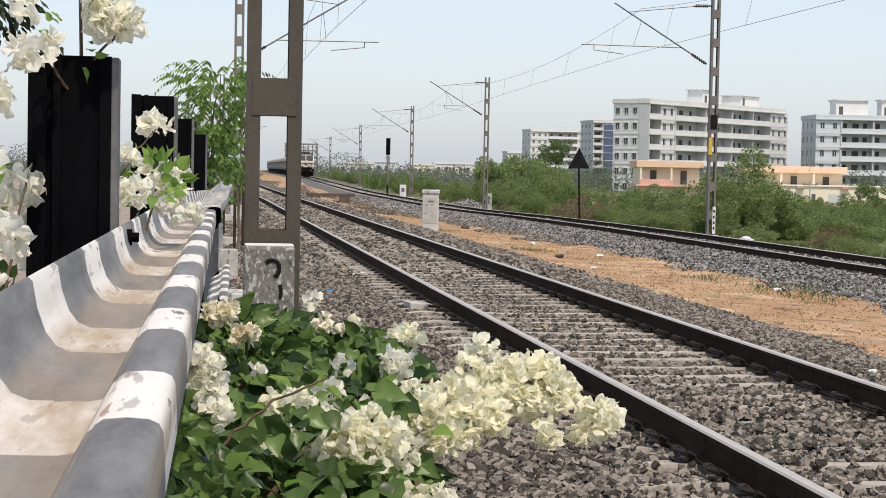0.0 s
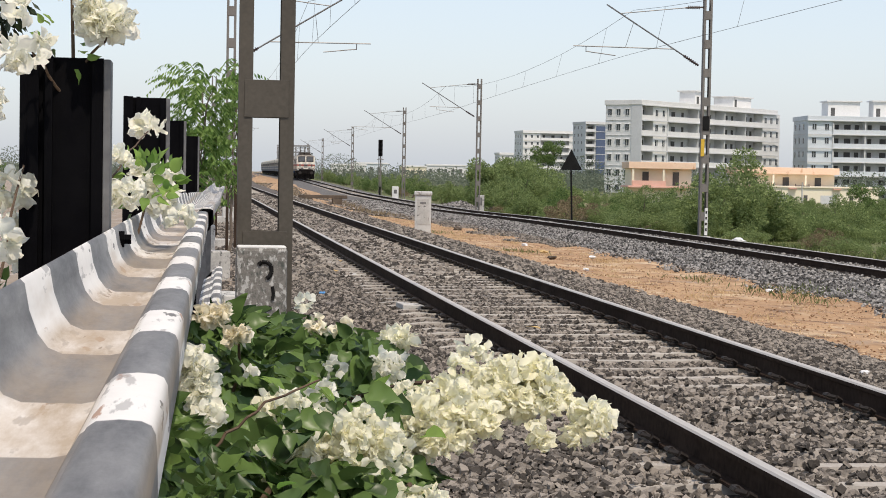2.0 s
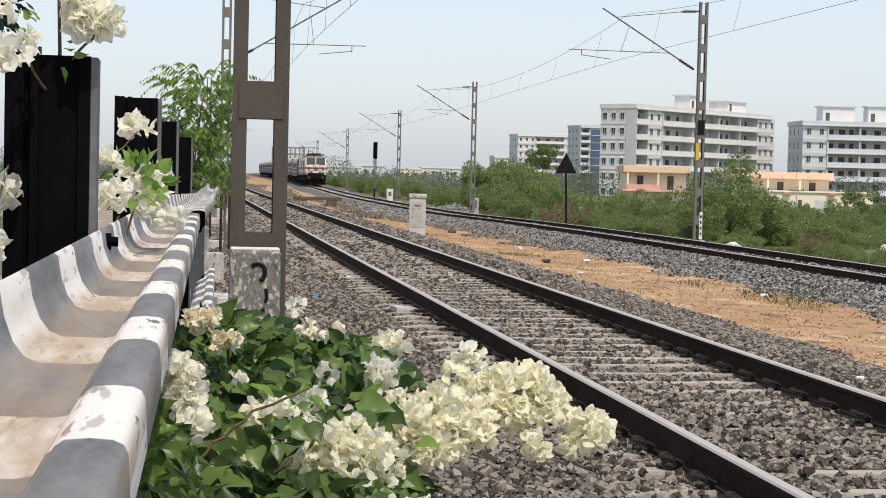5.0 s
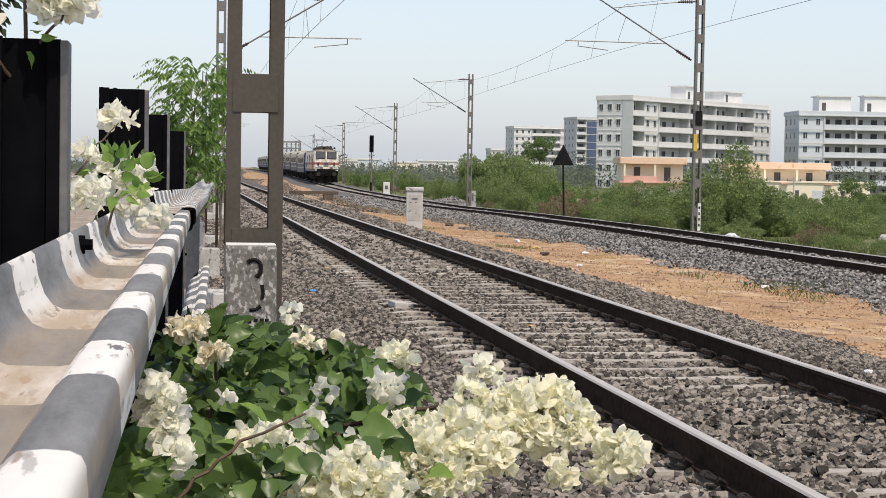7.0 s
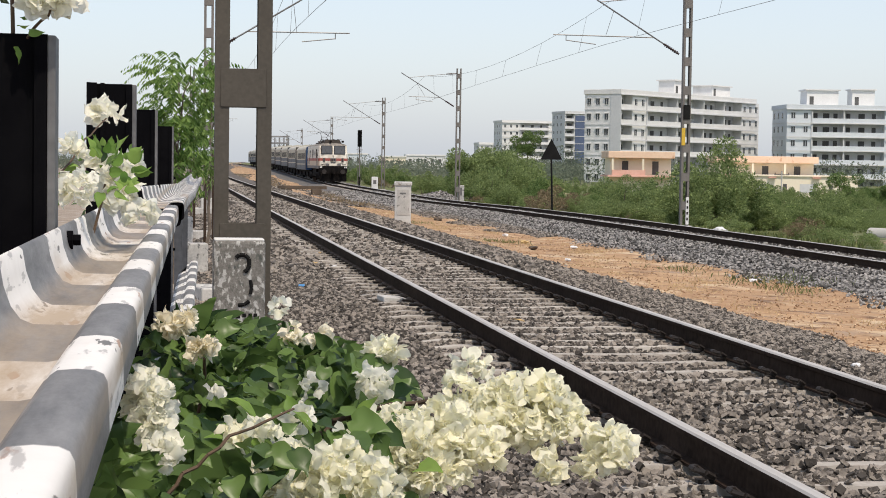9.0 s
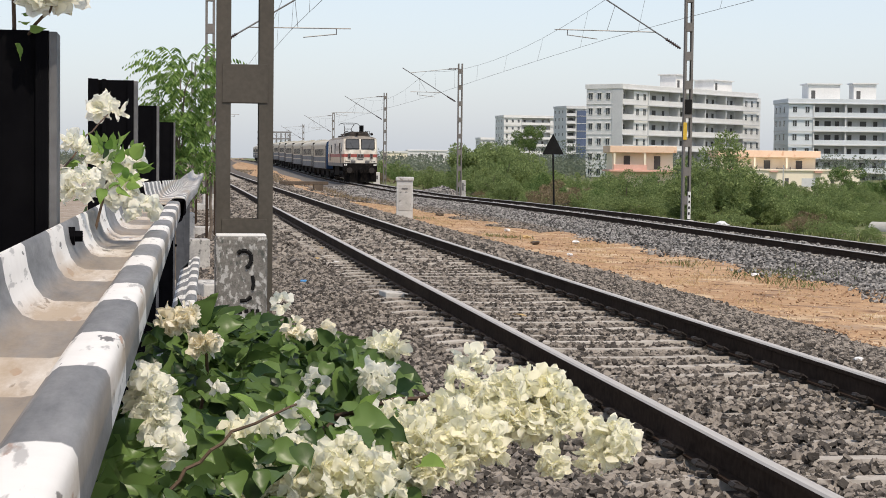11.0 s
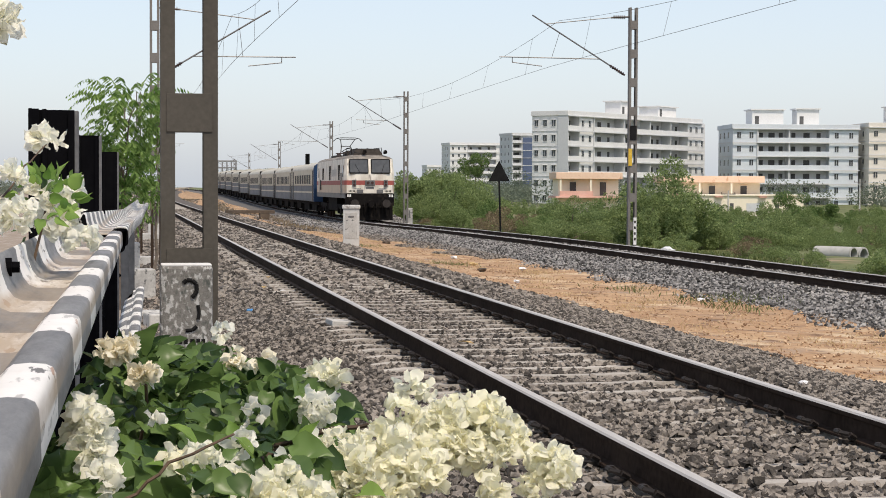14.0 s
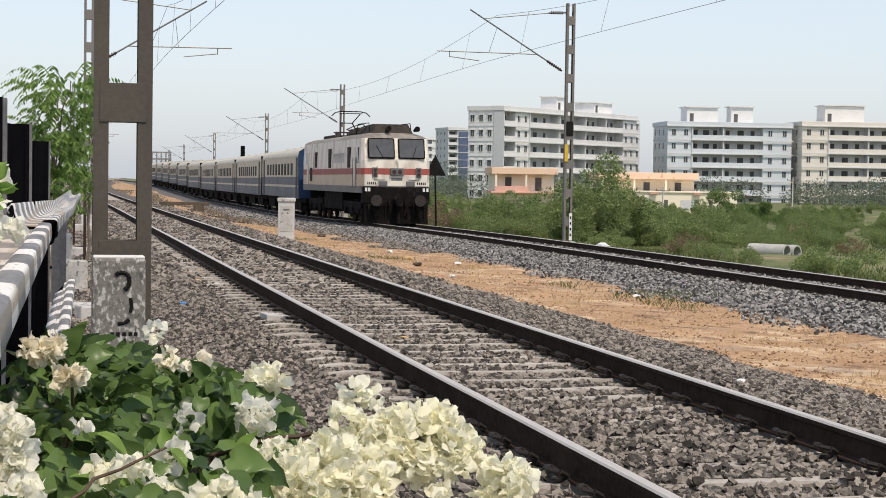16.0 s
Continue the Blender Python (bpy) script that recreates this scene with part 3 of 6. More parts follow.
mast("broad brown-grey battened steel mast in a stained footing", .64, 17.3, -.36, 8.6, .535, .26, 1, True, .76, 1.46, .36, .135, (.60, .6, .08))
for i, y in enumerate(NEAR_MASTS[1:]):
    z = float(ground_z(near_x(y) - 2.5, y))
    mast("grey battened steel mast with a cantilever arm", float(near_x(y)) - 2.5, y, z, near_top(y) - z, .30, .2, 1, first=.5, long_reach=i % 2 == 0)
for i, y in enumerate(FAR_MASTS):
    x = float(far_x(y)) + 2.75 - (.55 if y > 100 else 0)
    z = float(ground_z(x, y))
    mast("grey battened steel mast beside the far track", x, y, z, far_top(y) - z, .30, .2, -1, first=.6, muff=(.5, .5, .06), long_reach=i % 2 == 1)

for ob in [o for o in bpy.data.objects if o.name.startswith("railway_mast") and abs(o.matrix_basis.translation.y - 61) < .1]:
    Geo().box(-.12, -.135, 3.75, .12, -.118, 4.25, cut=.004).ob("plate", M["black_paint"], ob, "black plate")
    Geo().box(-.17, -.135, 2.85, -.04, -.118, 3.45, cut=.004).ob("plate", M["yellow"], ob, "rusty yellow plate")
    Geo().box(.03, -.135, .1, .14, -.118, 1.05, cut=.004).ob("plate", M["white_paint"], ob, "white plate with dark marks")
    for z in (.25, .45, .65, .85):
        Geo().box(.055, -.142, z, .11, -.136, z + .09).ob("mark", M["black_paint"], ob)


def wires(name, label, ys, fx, top, side):
    ob = thing(name, label, "overhead wire", "overhead wires")
    con, cat = Geo(), Geo()
    ys = [ys[0] - 55] + list(ys)
    for a, b in zip(ys, ys[1:]):
        last = None
        for i in range(13):
            k = i / 12
            y = a + (b - a) * k
            x, z = float(fx(y)), top(y)
            stag = .18 * math.cos(math.pi * k) * (1 if ys.index(a) % 2 else -1)
            p = (x + stag, y, z - 2.08)
            q = (x + .1 * side, y, z - .5 - 3.4 * k * (1 - k))
            if last:
                con.tube(last[0], p, .0065, n=5), cat.tube(last[1], q, .0065, n=5)
            if i % 2 == 1:
                Geo().tube(p, q, .0045, n=4).ob("dropper", M["wire"], ob)
            last = (p, q)
    con.ob("contact_wire", M["wire"], ob), cat.ob("catenary_wire", M["wire"], ob)


wires("overhead_wire", "overhead contact wire and catenary with droppers over the near track", NEAR_MASTS, near_x, near_top, -1)
wires("overhead_wire", "overhead contact wire and catenary with droppers over the far track", FAR_MASTS, far_x, far_top, 1)


# ---------------------------------------------------------------- crash barrier
def barrier_x(y):
    return -.165 + .0125 * (y - 2.5) + (.0035 * max(0, y - 7) ** 1.2)


PROFILE = [(.000, 1.250), (.004, 1.254), (.008, 1.250), (.012, 1.227), (.019, 1.207), (.028, 1.195), (.040, 1.190), (.080, 1.189), (.091, 1.191), (.096, 1.199), (.100, 1.206), (.105, 1.2095),
           (.118, 1.2105), (.130, 1.2095), (.1355, 1.207), (.138, 1.202), (.139, 1.188), (.1395, 1.167), (.137, 1.159), (.128, 1.153), (.06, 1.146), (.03, 1.130), (.022, 1.04)]


def striped():
    m = stain(stain(material("zebra_paint", (.76, .74, .70), (.86, .845, .81), .62, fine=30, coarse=3, bump=.1, bump_size=80), (.46, .37, .27), 12, .57, .12, (1, .16, 1), .55), (.10, .095, .09), 46, .65, .02, (1, .2, 1), .9)
    stain(stain(m, (.36, .17, .08), 40, .65, .03, (1, .16, 1), .8), (.30, .29, .28), 80, .60, .05, (1, .16, 1), .6)
    n, l = m.node_tree.nodes, m.node_tree.links
    bsdf = n["Principled BSDF"]
    old = bsdf.inputs["Base Color"].links[0].from_socket
    tc, sep, wob, ma, fr, mr, mix, gr, gm = (n.new(k) for k in ("ShaderNodeTexCoord", "ShaderNodeSeparateXYZ", "ShaderNodeTexNoise", "ShaderNodeMath", "ShaderNodeMath", "ShaderNodeMapRange", "ShaderNodeMix", "ShaderNodeTexNoise", "ShaderNodeValToRGB"))
    wob.inputs["Scale"].default_value = 14
    ma.operation, fr.operation = "MULTIPLY_ADD", "PINGPONG"
    ma.inputs[1].default_value = .006
    fr.inputs[1].default_value = .279
    gr.inputs["Scale"].default_value, gr.inputs["Detail"].default_value, gr.inputs["Roughness"].default_value = 22, 9, .72
    gm.color_ramp.elements[0].position, gm.color_ramp.elements[1].position = .36, .66
    gm.color_ramp.elements[0].color, gm.color_ramp.elements[1].color = (.115, .117, .12, 1), (.27, .27, .27, 1)
    l.new(tc.outputs["Object"], sep.inputs[0]), l.new(tc.outputs["Object"], wob.inputs[0])
    mp3 = n.new("ShaderNodeMapping")
    mp3.inputs["Scale"].default_value = (1, .2, 1)
    l.new(tc.outputs["Object"], mp3.inputs[0]), l.new(mp3.outputs[0], gr.inputs[0])
    l.new(wob.outputs[0], ma.inputs[0]), l.new(sep.outputs["Y"], ma.inputs[2]), l.new(ma.outputs[0], fr.inputs[0])
    mr.inputs["From Min"].default_value, mr.inputs["From Max"].default_value, mr.inputs["To Min"].default_value, mr.inputs["To Max"].default_value = .1605, .1645, 1, 0
    l.new(fr.outputs[0], mr.inputs[0]), l.new(gr.outputs[0], gm.inputs[0])
    mix.data_type = "RGBA"
    l.new(mr.outputs[0], mix.inputs["Factor"]), l.new(old, mix.inputs["A"]), l.new(gm.outputs[0], mix.inputs["B"])
    # dust and rust settled in the trough of the upper beam
    lo, hi, dn, dr, m1, m2, dust = (n.new(k) for k in ("ShaderNodeMapRange", "ShaderNodeMapRange", "ShaderNodeTexNoise", "ShaderNodeMapRange", "ShaderNodeMath", "ShaderNodeMath", "ShaderNodeMix"))
    lo.inputs["From Min"].default_value, lo.inputs["From Max"].default_value = 1.183, 1.187
    hi.inputs["From Min"].default_value, hi.inputs["From Max"].default_value, hi.inputs["To Min"].default_value, hi.inputs["To Max"].default_value = 1.196, 1.208, 1, 0
    dn.inputs["Scale"].default_value, dn.inputs["Detail"].default_value, dn.inputs["Roughness"].default_value = 7, 8, .7
    dr.inputs["From Min"].default_value, dr.inputs["From Max"].default_value, dr.inputs["To Max"].default_value = .24, .60, .9
    m1.operation = m2.operation = "MULTIPLY"
    mp2 = n.new("ShaderNodeMapping")
    mp2.inputs["Scale"].default_value = (3.0, .5, 1)
    l.new(tc.outputs["Object"], mp2.inputs[0]), l.new(mp2.outputs[0], dn.inputs[0])
    l.new(sep.outputs["Z"], lo.inputs[0]), l.new(sep.outputs["Z"], hi.inputs[0]), l.new(dn.outputs[0], dr.inputs[0])
    keep = n.new("ShaderNodeMapRange")
    keep.inputs["To Min"].default_value, keep.inputs["To Max"].default_value = 1, .6
    m3 = n.new("ShaderNodeMath")
    m3.operation = "MULTIPLY"
    l.new(mr.outputs[0], keep.inputs[0]), l.new(keep.outputs[0], m3.inputs[0]), l.new(dr.outputs[0], m3.inputs[1])
    l.new(lo.outputs[0], m1.inputs[0]), l.new(hi.outputs[0], m1.inputs[1]), l.new(m1.outputs[0], m2.inputs[0]), l.new(m3.outputs[0], m2.inputs[1])
    dust.data_type = "RGBA"
    dust.inputs["B"].default_value = (.40, .31, .21, 1)
    l.new(m2.outputs[0], dust.inputs["Factor"]), l.new(mix.outputs["Result"], dust.inputs["A"]), l.new(dust.outputs["Result"], bsdf.inputs["Base Color"])
    return m


M["zebra"] = striped()


def beam(y0, y1, dz, dx, phase, parent, lines=PROFILE, fall=0.):
    """One pressed steel beam; its own origin sets where the stripes fall."""
    g = Geo()
    thick = lines + [(p - .004, q - .004) for p, q in reversed(lines)]
    n = max(2, int((y1 - y0) / .6))
    fr = [(barrier_x(y0 + (y1 - y0) * i / n) + dx, y0 + (y1 - y0) * i / n - phase, dz - fall * i / n, 1, 0) for i in range(n + 1)]
    g.sweep(thick, fr)
    return g.ob("beam", M["zebra"], parent, "beam in worn grey and white stripes", smooth=True, m=Matrix.Translation((0, phase, 0)))


def bolt(x, y, z, parent):
    g = Geo().tube((x - .004, y, z), (x + .006, y, z), .014, n=10).tube((x + .004, y, z), (x + .017, y, z), .009, n=6)
    return g.ob("bolt", M["black"], parent)


barrier = thing("crash_barrier", "steel crash barrier painted in worn grey and white stripes", "crash barrier", kind="structure")
PH = 1.617
beam(-3, 6.0, 0, 0, PH, barrier), beam(5.7, 13.6, .012, .015, PH, barrier, fall=.09), beam(13.5, 24, -.08, .01, PH, barrier)
beam(-3, 7.2, -.46, .03, PH, barrier, PROFILE[7:]), beam(7.3, 10.9, -.46, .045, PH, barrier, PROFILE[7:])
g = Geo().sweep([(p + .002, q - .004) for p, q in PROFILE] + [(p - .008, q - .022) for p, q in reversed(PROFILE)], [(barrier_x(5.68) + .015, 5.68, .012, 1, 0), (barrier_x(5.7) + .015, 5.698, .012, 1, 0)])
g.ob("beam_end", M["black"], barrier, "dark cut end of the second beam")
POSTS = [-.6, 2.62, 5.4, 8.1, 12.0]


def build_post(y):
    x1 = barrier_x(y) - .004 + (.02 if y > 4 else 0)
    x0 = x1 - .144
    zb = float(ground_z(x0, y)) - .1
    top = 1.53 if y < 4 else (1.575 if y < 14 else 1.05)
    ob = thing("barrier_post", "black painted steel channel post rising above the barrier", "post", "barrier posts")
    Geo().box(x0, y, zb, x0 + .012, y + .07, top, cut=.002).ob("flange", M["black"], ob)
    g = Geo().box(x0 + .012, y + .012, zb, x1 - .012, y + .02, top - .004)
    g.box(x0 + .040, y - .004, zb, x0 + .052, y + .012, top - .002)
    g.ob("web", M["black"], ob)
    Geo().box(x1 - .012, y + .001, zb, x1, y + .07, top - .006, cut=.002).ob("flange", M["bare"], ob, "bare grey edge of the flange")
    Geo().box(x0 + .004, y + .001, zb, x0 + .03, y + .010, top - .001).ob("lip", M["black"], ob)
    Geo().box(x1 - .03, y + .0005, zb, x1 - .0125, y + .0095, top - .005).ob("lip", M["black"], ob)
    for z in (1.232, .76):
        if y > 0:
            bolt(barrier_x(y + .035) + .012, y + .05, z, barrier)


for y in POSTS:
    build_post(y)
for y in (16, 20):
    x1 = barrier_x(y) + .03
    b = thing("barrier_post", "short grey steel post under the far end of the barrier", "post", "short barrier posts")
    g = Geo().box(x1 - .08, y, -.6, x1 - .07, y + .06, 1.14, cut=.002).box(x1 - .07, y, -.6, x1 - .02, y + .008, 1.14).box(x1 - .02, y, -.6, x1 - .01, y + .06, 1.14, cut=.002)
    g.ob("channel", M["galv"], b)


# ---------------------------------------------------------------- train
def coach_mesh():
    """One passenger coach, its length along y, its leading end at -y."""
    L, W = 11.0, 1.62
    car = thing("passenger_coach", "blue and cream passenger coach of the train", "railway coach", "train coaches")
    Geo().box(-W, -L, 1.05, W, L, 2.22, cut=.03).ob("lower_body", M["coach_blue"], car, "blue lower panels")
    Geo().box(-W, -L, 2.224, W, L, 3.45, cut=.03).ob("upper_body", M["coach_cream"], car, "cream upper panels")
    g = Geo().box(-W - .006, -L + .6, 1.66, -W, L - .6, 1.79)
    g.ob("stripe", M["coach_cream"], car)
    prof = [(-W, 3.44), (-W * .97, 3.62), (-W * .82, 3.82), (-W * .5, 3.96), (0, 4.02), (W * .5, 3.96), (W * .82, 3.82), (W * .97, 3.62), (W, 3.44)]
    Geo().sweep(prof, [(0, -L, 0, 1, 0), (0, L, 0, 1, 0)]).ob("roof", M["coach_roof"], car, "dusty cream roof", smooth=True)
    for i in range(5):
        Geo().box(-.25, -8 + i * 4, 4.0, .25, -7.4 + i * 4, 4.1).ob("roof_vent", M["coach_roof"], car)
    under = Geo().box(-1.25, -L, .8, 1.25, L, 1.06)
    for y in (-7.4, 7.4):
        under.box(-1.3, y - 1.9, .35, 1.3, y + 1.9, .85)
        for w in (-1.3, 1.3):
            for s in (-.9, .75):
                under.tube((s, y + w, .46), (s + .14, y + w, .46), .46, n=14)
    under.box(-1.35, -3.5, .35, -.4, 1.2, .85).box(.4, -2.5, .4, 1.3, 3, .85)
    under.ob("underframe", M["under"], car, "black underframe and bogies")
    pane = None
    for side in (-1, 1):
        for i in range(9):
            y = -7.0 + i * 1.75
            if pane is None:
                pane = Geo().box(-.012, -.48, -.34, .012, .48, .34, cut=.008).ob("window", M["coach_window"], car)
                ob = pane
            else:
                ob = new("window", pane.data)
                ob.parent = car
            ob.matrix_basis = pose(side * (W + .004), y, 2.70)
        for y in (-9.6, 9.6):
            Geo().box(side * W - .02, y - .42, 1.1, side * W + .02, y + .42, 3.35, cut=.01).ob("door", M["coach_door"], car, "dull grey door")
    Geo().box(-1.0, -L - .35, 1.0, 1.0, -L, 3.6).box(-1.0, L, 1.0, 1.0, L + .35, 3.6).ob("gangway", M["under"], car)
    # End coloured black to stand for the shade between coaches.
    Geo().box(-W + .01, -L - .01, 1.05, W - .01, -L + .3, 3.7, cut=.02).ob("end_panel", M["under"], car, "coach end, shade of the gap painted on")
    return car


PAN_Z = 5.5


def loco_mesh():
    """An electric locomotive with a flat raked cab, leading end at -y."""
    L, W = 10.0, 1.55
    eng = thing("electric_locomotive", "white electric locomotive with a red band and black front", "locomotive")
    # body in horizontal bands, leading end raked
    def ring(z, w, nose):
        c = .35
        return [(-w, L - .1, z), (-w, -L + nose + c, z), (-w + .12, -L + nose + .1, z), (-w * .55, -L + nose, z), (w * .55, -L + nose, z), (w - .12, -L + nose + .1, z), (w, -L + nose + c, z), (w, L - .1, z)]
    def band(name, mat, rows, label=""):
        g = Geo()
        v, n = [], 8
        for r in rows:
            v += ring(*r)
        f = [(j * n + i, j * n + (i + 1) % n, j * n + n + (i + 1) % n, j * n + n + i) for j in range(len(rows) - 1) for i in range(n)]
        f += [tuple(range(n - 1, -1, -1)), tuple(range(len(v) - n, len(v)))]
        return g.add(v, f).ob(name, mat, eng, label)
    band("skirt", M["dark_band"], [(1.42, W, .0), (1.72, W, 0)], "dark grey skirt")
    band("lower_body", M["loco_cream"], [(1.724, W - .004, .002), (2.24, W - .004, .002)], "beige lower body side")
    Geo().box(-W + .1, -L - .012, 1.74, W - .1, -L + .05, 2.24, cut=.01).ob("nose_plate", M["loco_white"], eng, "white lower nose")
    band("red_band", M["loco_red"], [(2.244, W + .004, -.006), (2.52, W + .004, .0)], "red band round the body")
    band("upper_body", M["loco_white"], [(2.524, W, .02), (2.88, W, .05), (3.86, W - .05, .36)], "white upper body")
    band("roof", M["loco_roof"], [(3.864, W - .05, .36), (4.0, W - .22, .70), (4.12, W - .6, 1.15)], "soot-stained roof")
    # windscreens follow the rake
    for s in (-1, 1):
        m = pose(s * .68, -L + .185, 3.40, -17.6)
        frame_ob = Geo().box(-.60, -.03, -.47, .60, .03, .47, cut=.06).ob("windscreen", M["under"], eng, "black-framed windscreen", m=m)
        pane = Geo().box(-.55, -.045, -.42, .55, -.025, .42, cut=.009).ob("pane", M["screen"], frame_ob)
        wiper = Geo().tube((.05, -.06, -.42), (.22 * s, -.06, .1), .012, n=5).ob("wiper", M["under"], frame_ob)
        lamp = Geo().box(s * .98 - .12, -L - .09, 2.14, s * .98 + .12, -L + .05, 2.56, cut=.02).ob("marker_light", M["dark_band"], eng, "boxed marker lights")
        for z in (2.26, 2.44):
            Geo().tube((s * .98, -L - .11, z), (s * .98, -L - .08, z), .075, n=12).ob("lens", M["lens_red"], lamp)
        buf = Geo().tube((s * .98, -L - .55, 1.10), (s * .98, -L - .5, 1.10), .25, n=20)
        buf.tube((s * .98, -L - .5, 1.10), (s * .98, -L + .1, 1.10), .13, .17, n=14)
        buf.ob("buffer", M["clip"], eng, "round steel buffer", smooth=True)
        Geo().box(s * .62 - .2, -L - .05, 1.74, s * .62 + .2, -L, 1.96, cut=.02).ob("socket_box", M["dark_band"], eng)
        rail = Geo().tube((s * 1.45, -L + .55, 1.75), (s * 1.45, -L + .55, 3.2), .018, n=6)
        rail.ob("handrail", M["galv"], eng)
        Geo().tube((s * 1.02, -L - .03, 2.02), (s * .55, -L - .03, 2.02), .014, n=5).ob("nose_handrail", M["galv"], eng)
    head = Geo().box(-.3, -L - .10, 2.20, .3, -L + .05, 2.54, cut=.03).ob("headlight", M["dark_band"], eng, "twin headlight in a dark box")
    for s in (-.13, .13):
        Geo().tube((s, -L - .12, 2.37), (s, -L - .09, 2.37), .095, n=14).ob("lens", M["lens_red"], head)
    bars = Geo()
    for i in range(5):
        bars.box(-1.32 + i * .085, -L - .016, 1.80, -1.27 + i * .085, -L - .012, 1.92)
        bars.box(.92 + i * .085, -L - .016, 1.80, .97 + i * .085, -L - .012, 1.92)
    bars.ob("number_marks", M["under"], eng)
    bars = Geo()
    for x in (-1.42, -1.28, 1.18, 1.34):
        bars.box(x, -L - .032, 1.50, x + .1, -L - .018, 1.66)
    bars.ob("buffer_beam_marks", M["white_paint"], eng)
    Geo().box(-.25, -L - .014, 1.98, .25, -L - .006, 2.12).ob("name_plate", M["dark_band"], eng)
    # front underside
    g = Geo().box(-W + .05, -L - .02, .95, W - .05, -L + .6, 1.70, cut=.03)
    g.ob("buffer_beam", M["under"], eng, "black buffer beam")
    g = Geo()
    for i in range(11):
        x = -1.25 + i * .25
        g.box(x - .03, -L - .12, .09, x + .03, -L - .06, .95)
    g.box(-1.42, -L - .1, .08, 1.42, -L - .02, .30).box(-1.35, -L - .1, .85, 1.35, -L - .02, .95).box(-1.42, -L - .02, .1, 1.42, -L + .25, .95)
    g.ob("cattle_guard", M["under"], eng, "black slatted cattle guard")
    Geo().box(-.16, -L - .75, .92, .16, -L, 1.18, cut=.03).box(-.1, -L - .8, .85, .1, -L - .55, 1.26, cut=.02).ob("coupler", M["under"], eng)
    g = Geo()
    for s in (-.7, -.35, .38, .72):
        g.line([(s, -L - .08, 1.15), (s, -L - .26, .85), (s + .06, -L - .24, .55), (s + .05, -L - .1, .5)], .03, n=6)
    g.ob("brake_hoses", M["under"], eng)
    for y in (-6.1, 6.1):
        bog = Geo().box(-1.32, y - 2.7, .45, 1.32, y + 2.7, .95, cut=.04)
        for s in (-1, 1):
            bog.box(s * 1.3 - .08, y - 2.6, .7, s * 1.3 + .08, y + 2.6, 1.0, cut=.02)
            for k in (-1.9, 0, 1.9):
                bog.box(s * 1.3 - .12, y + k - .22, .4, s * 1.3 + .12, y + k + .22, .8, cut=.03)
                bog.tube((s * 1.25, y + k + .5, .6), (s * 1.25, y + k + .5, 1.05), .12, n=8)
        bogie = bog.ob("bogie", M["under"], eng, "black three-axle bogie")
        for k in (-1.9, 0, 1.9):
            wheel = Geo()
            for s in (-.95, .81):
                wheel.tube((s, y + k, .545), (s + .14, y + k, .545), .545, n=24)
            wheel.tube((-.85, y + k, .545), (.85, y + k, .545), .09, n=10)
            wheel.ob("wheelset", M["rail_side"], bogie)
    Geo().box(-1.35, -3, .55, 1.35, 3, 1.42, cut=.05).ob("equipment_case", M["under"], eng)
    # body sides: doors, louvres and windows
    for s in (-1, 1):
        w = s * (W + .002)
        for y, y2, z, z2, mat, nm in ((-8.9, -8.45, 2.75, 3.45, "glass", "cab_window"), (-8.3, -7.7, 1.75, 3.5, "loco_white", "cab_door"), (-6.6, -5.8, 2.55, 3.5, "soot", "louvre"),
                                      (-.5, .3, 2.55, 3.5, "soot", "louvre"), (4.5, 5.2, 2.6, 3.4, "soot", "louvre"), (7.7, 8.3, 1.75, 3.5, "loco_white", "cab_door"), (8.45, 8.9, 2.75, 3.45, "glass", "cab_window"), (6.3, 7.1, 1.9, 2.6, "soot", "louvre")):
            Geo().box(w - .025, y, z, w + .025, y2, z2, cut=.012).ob(nm, M[mat], eng)
        for y in (-8.36, -7.64):
            Geo().tube((w + s * .05, y, 1.6), (w + s * .05, y, 3.0), .018, n=5).ob("handrail", M["galv"], eng)
        name = Geo()
        for i in range(7):
            name.box(w - .004, -4.6 + i * .5, 2.80, w + .004, -4.25 + i * .5, 3.25)
        name.ob("faded_lettering", M["faded"], eng)
    # roof gear
    Geo().add([(-.95, -L + 1.1, 4.05), (.95, -L + 1.1, 4.05), (.95, -L + 4.2, 4.05), (-.95, -L + 4.2, 4.05), (-.74, -L + 1.4, 4.52), (.74, -L + 1.4, 4.52), (.74, -L + 3.9, 4.52), (-.74, -L + 3.9, 4.52)],
              [(3, 2, 1, 0), (4, 5, 6, 7), (0, 1, 5, 4), (1, 2, 6, 5), (2, 3, 7, 6), (3, 0, 4, 7)]).ob("roof_hatch", M["soot"], eng, "sooty raised roof housing")
    for i in range(6):
        Geo().box(-.5 + .2 * (i % 2) - .25, -5.0 + i * .9, 4.05, .3 + .2 * (i % 2), -4.6 + i * .9, 4.34 + .08 * (i % 3), cut=.03).ob("roof_box", M["soot"], eng)
    for s in (-.8, -.3, .4, .85):
        Geo().line([(s, -L + 3.6, 4.42), (s, -L + 4.6, 4.6), (s, -L + 7.5, 4.56), (s, -L + 9.5, 4.46)], .025, n=5).ob("roof_conductor", M["soot"], eng)
    for s in (-.35, .95):
        Geo().tube((s + .1, -L + .75, 4.30), (s + .1, -L + 1.5, 4.24), .13, .05, n=10).ob("horn", M["under"], eng)
    rails = Geo().line([(-.95, -L + 1.6, 4.05), (-.95, -L + 2.0, 4.58), (-.95, -L + 5.0, 4.6), (-.95, -L + 5.6, 4.05)], .02, n=5)
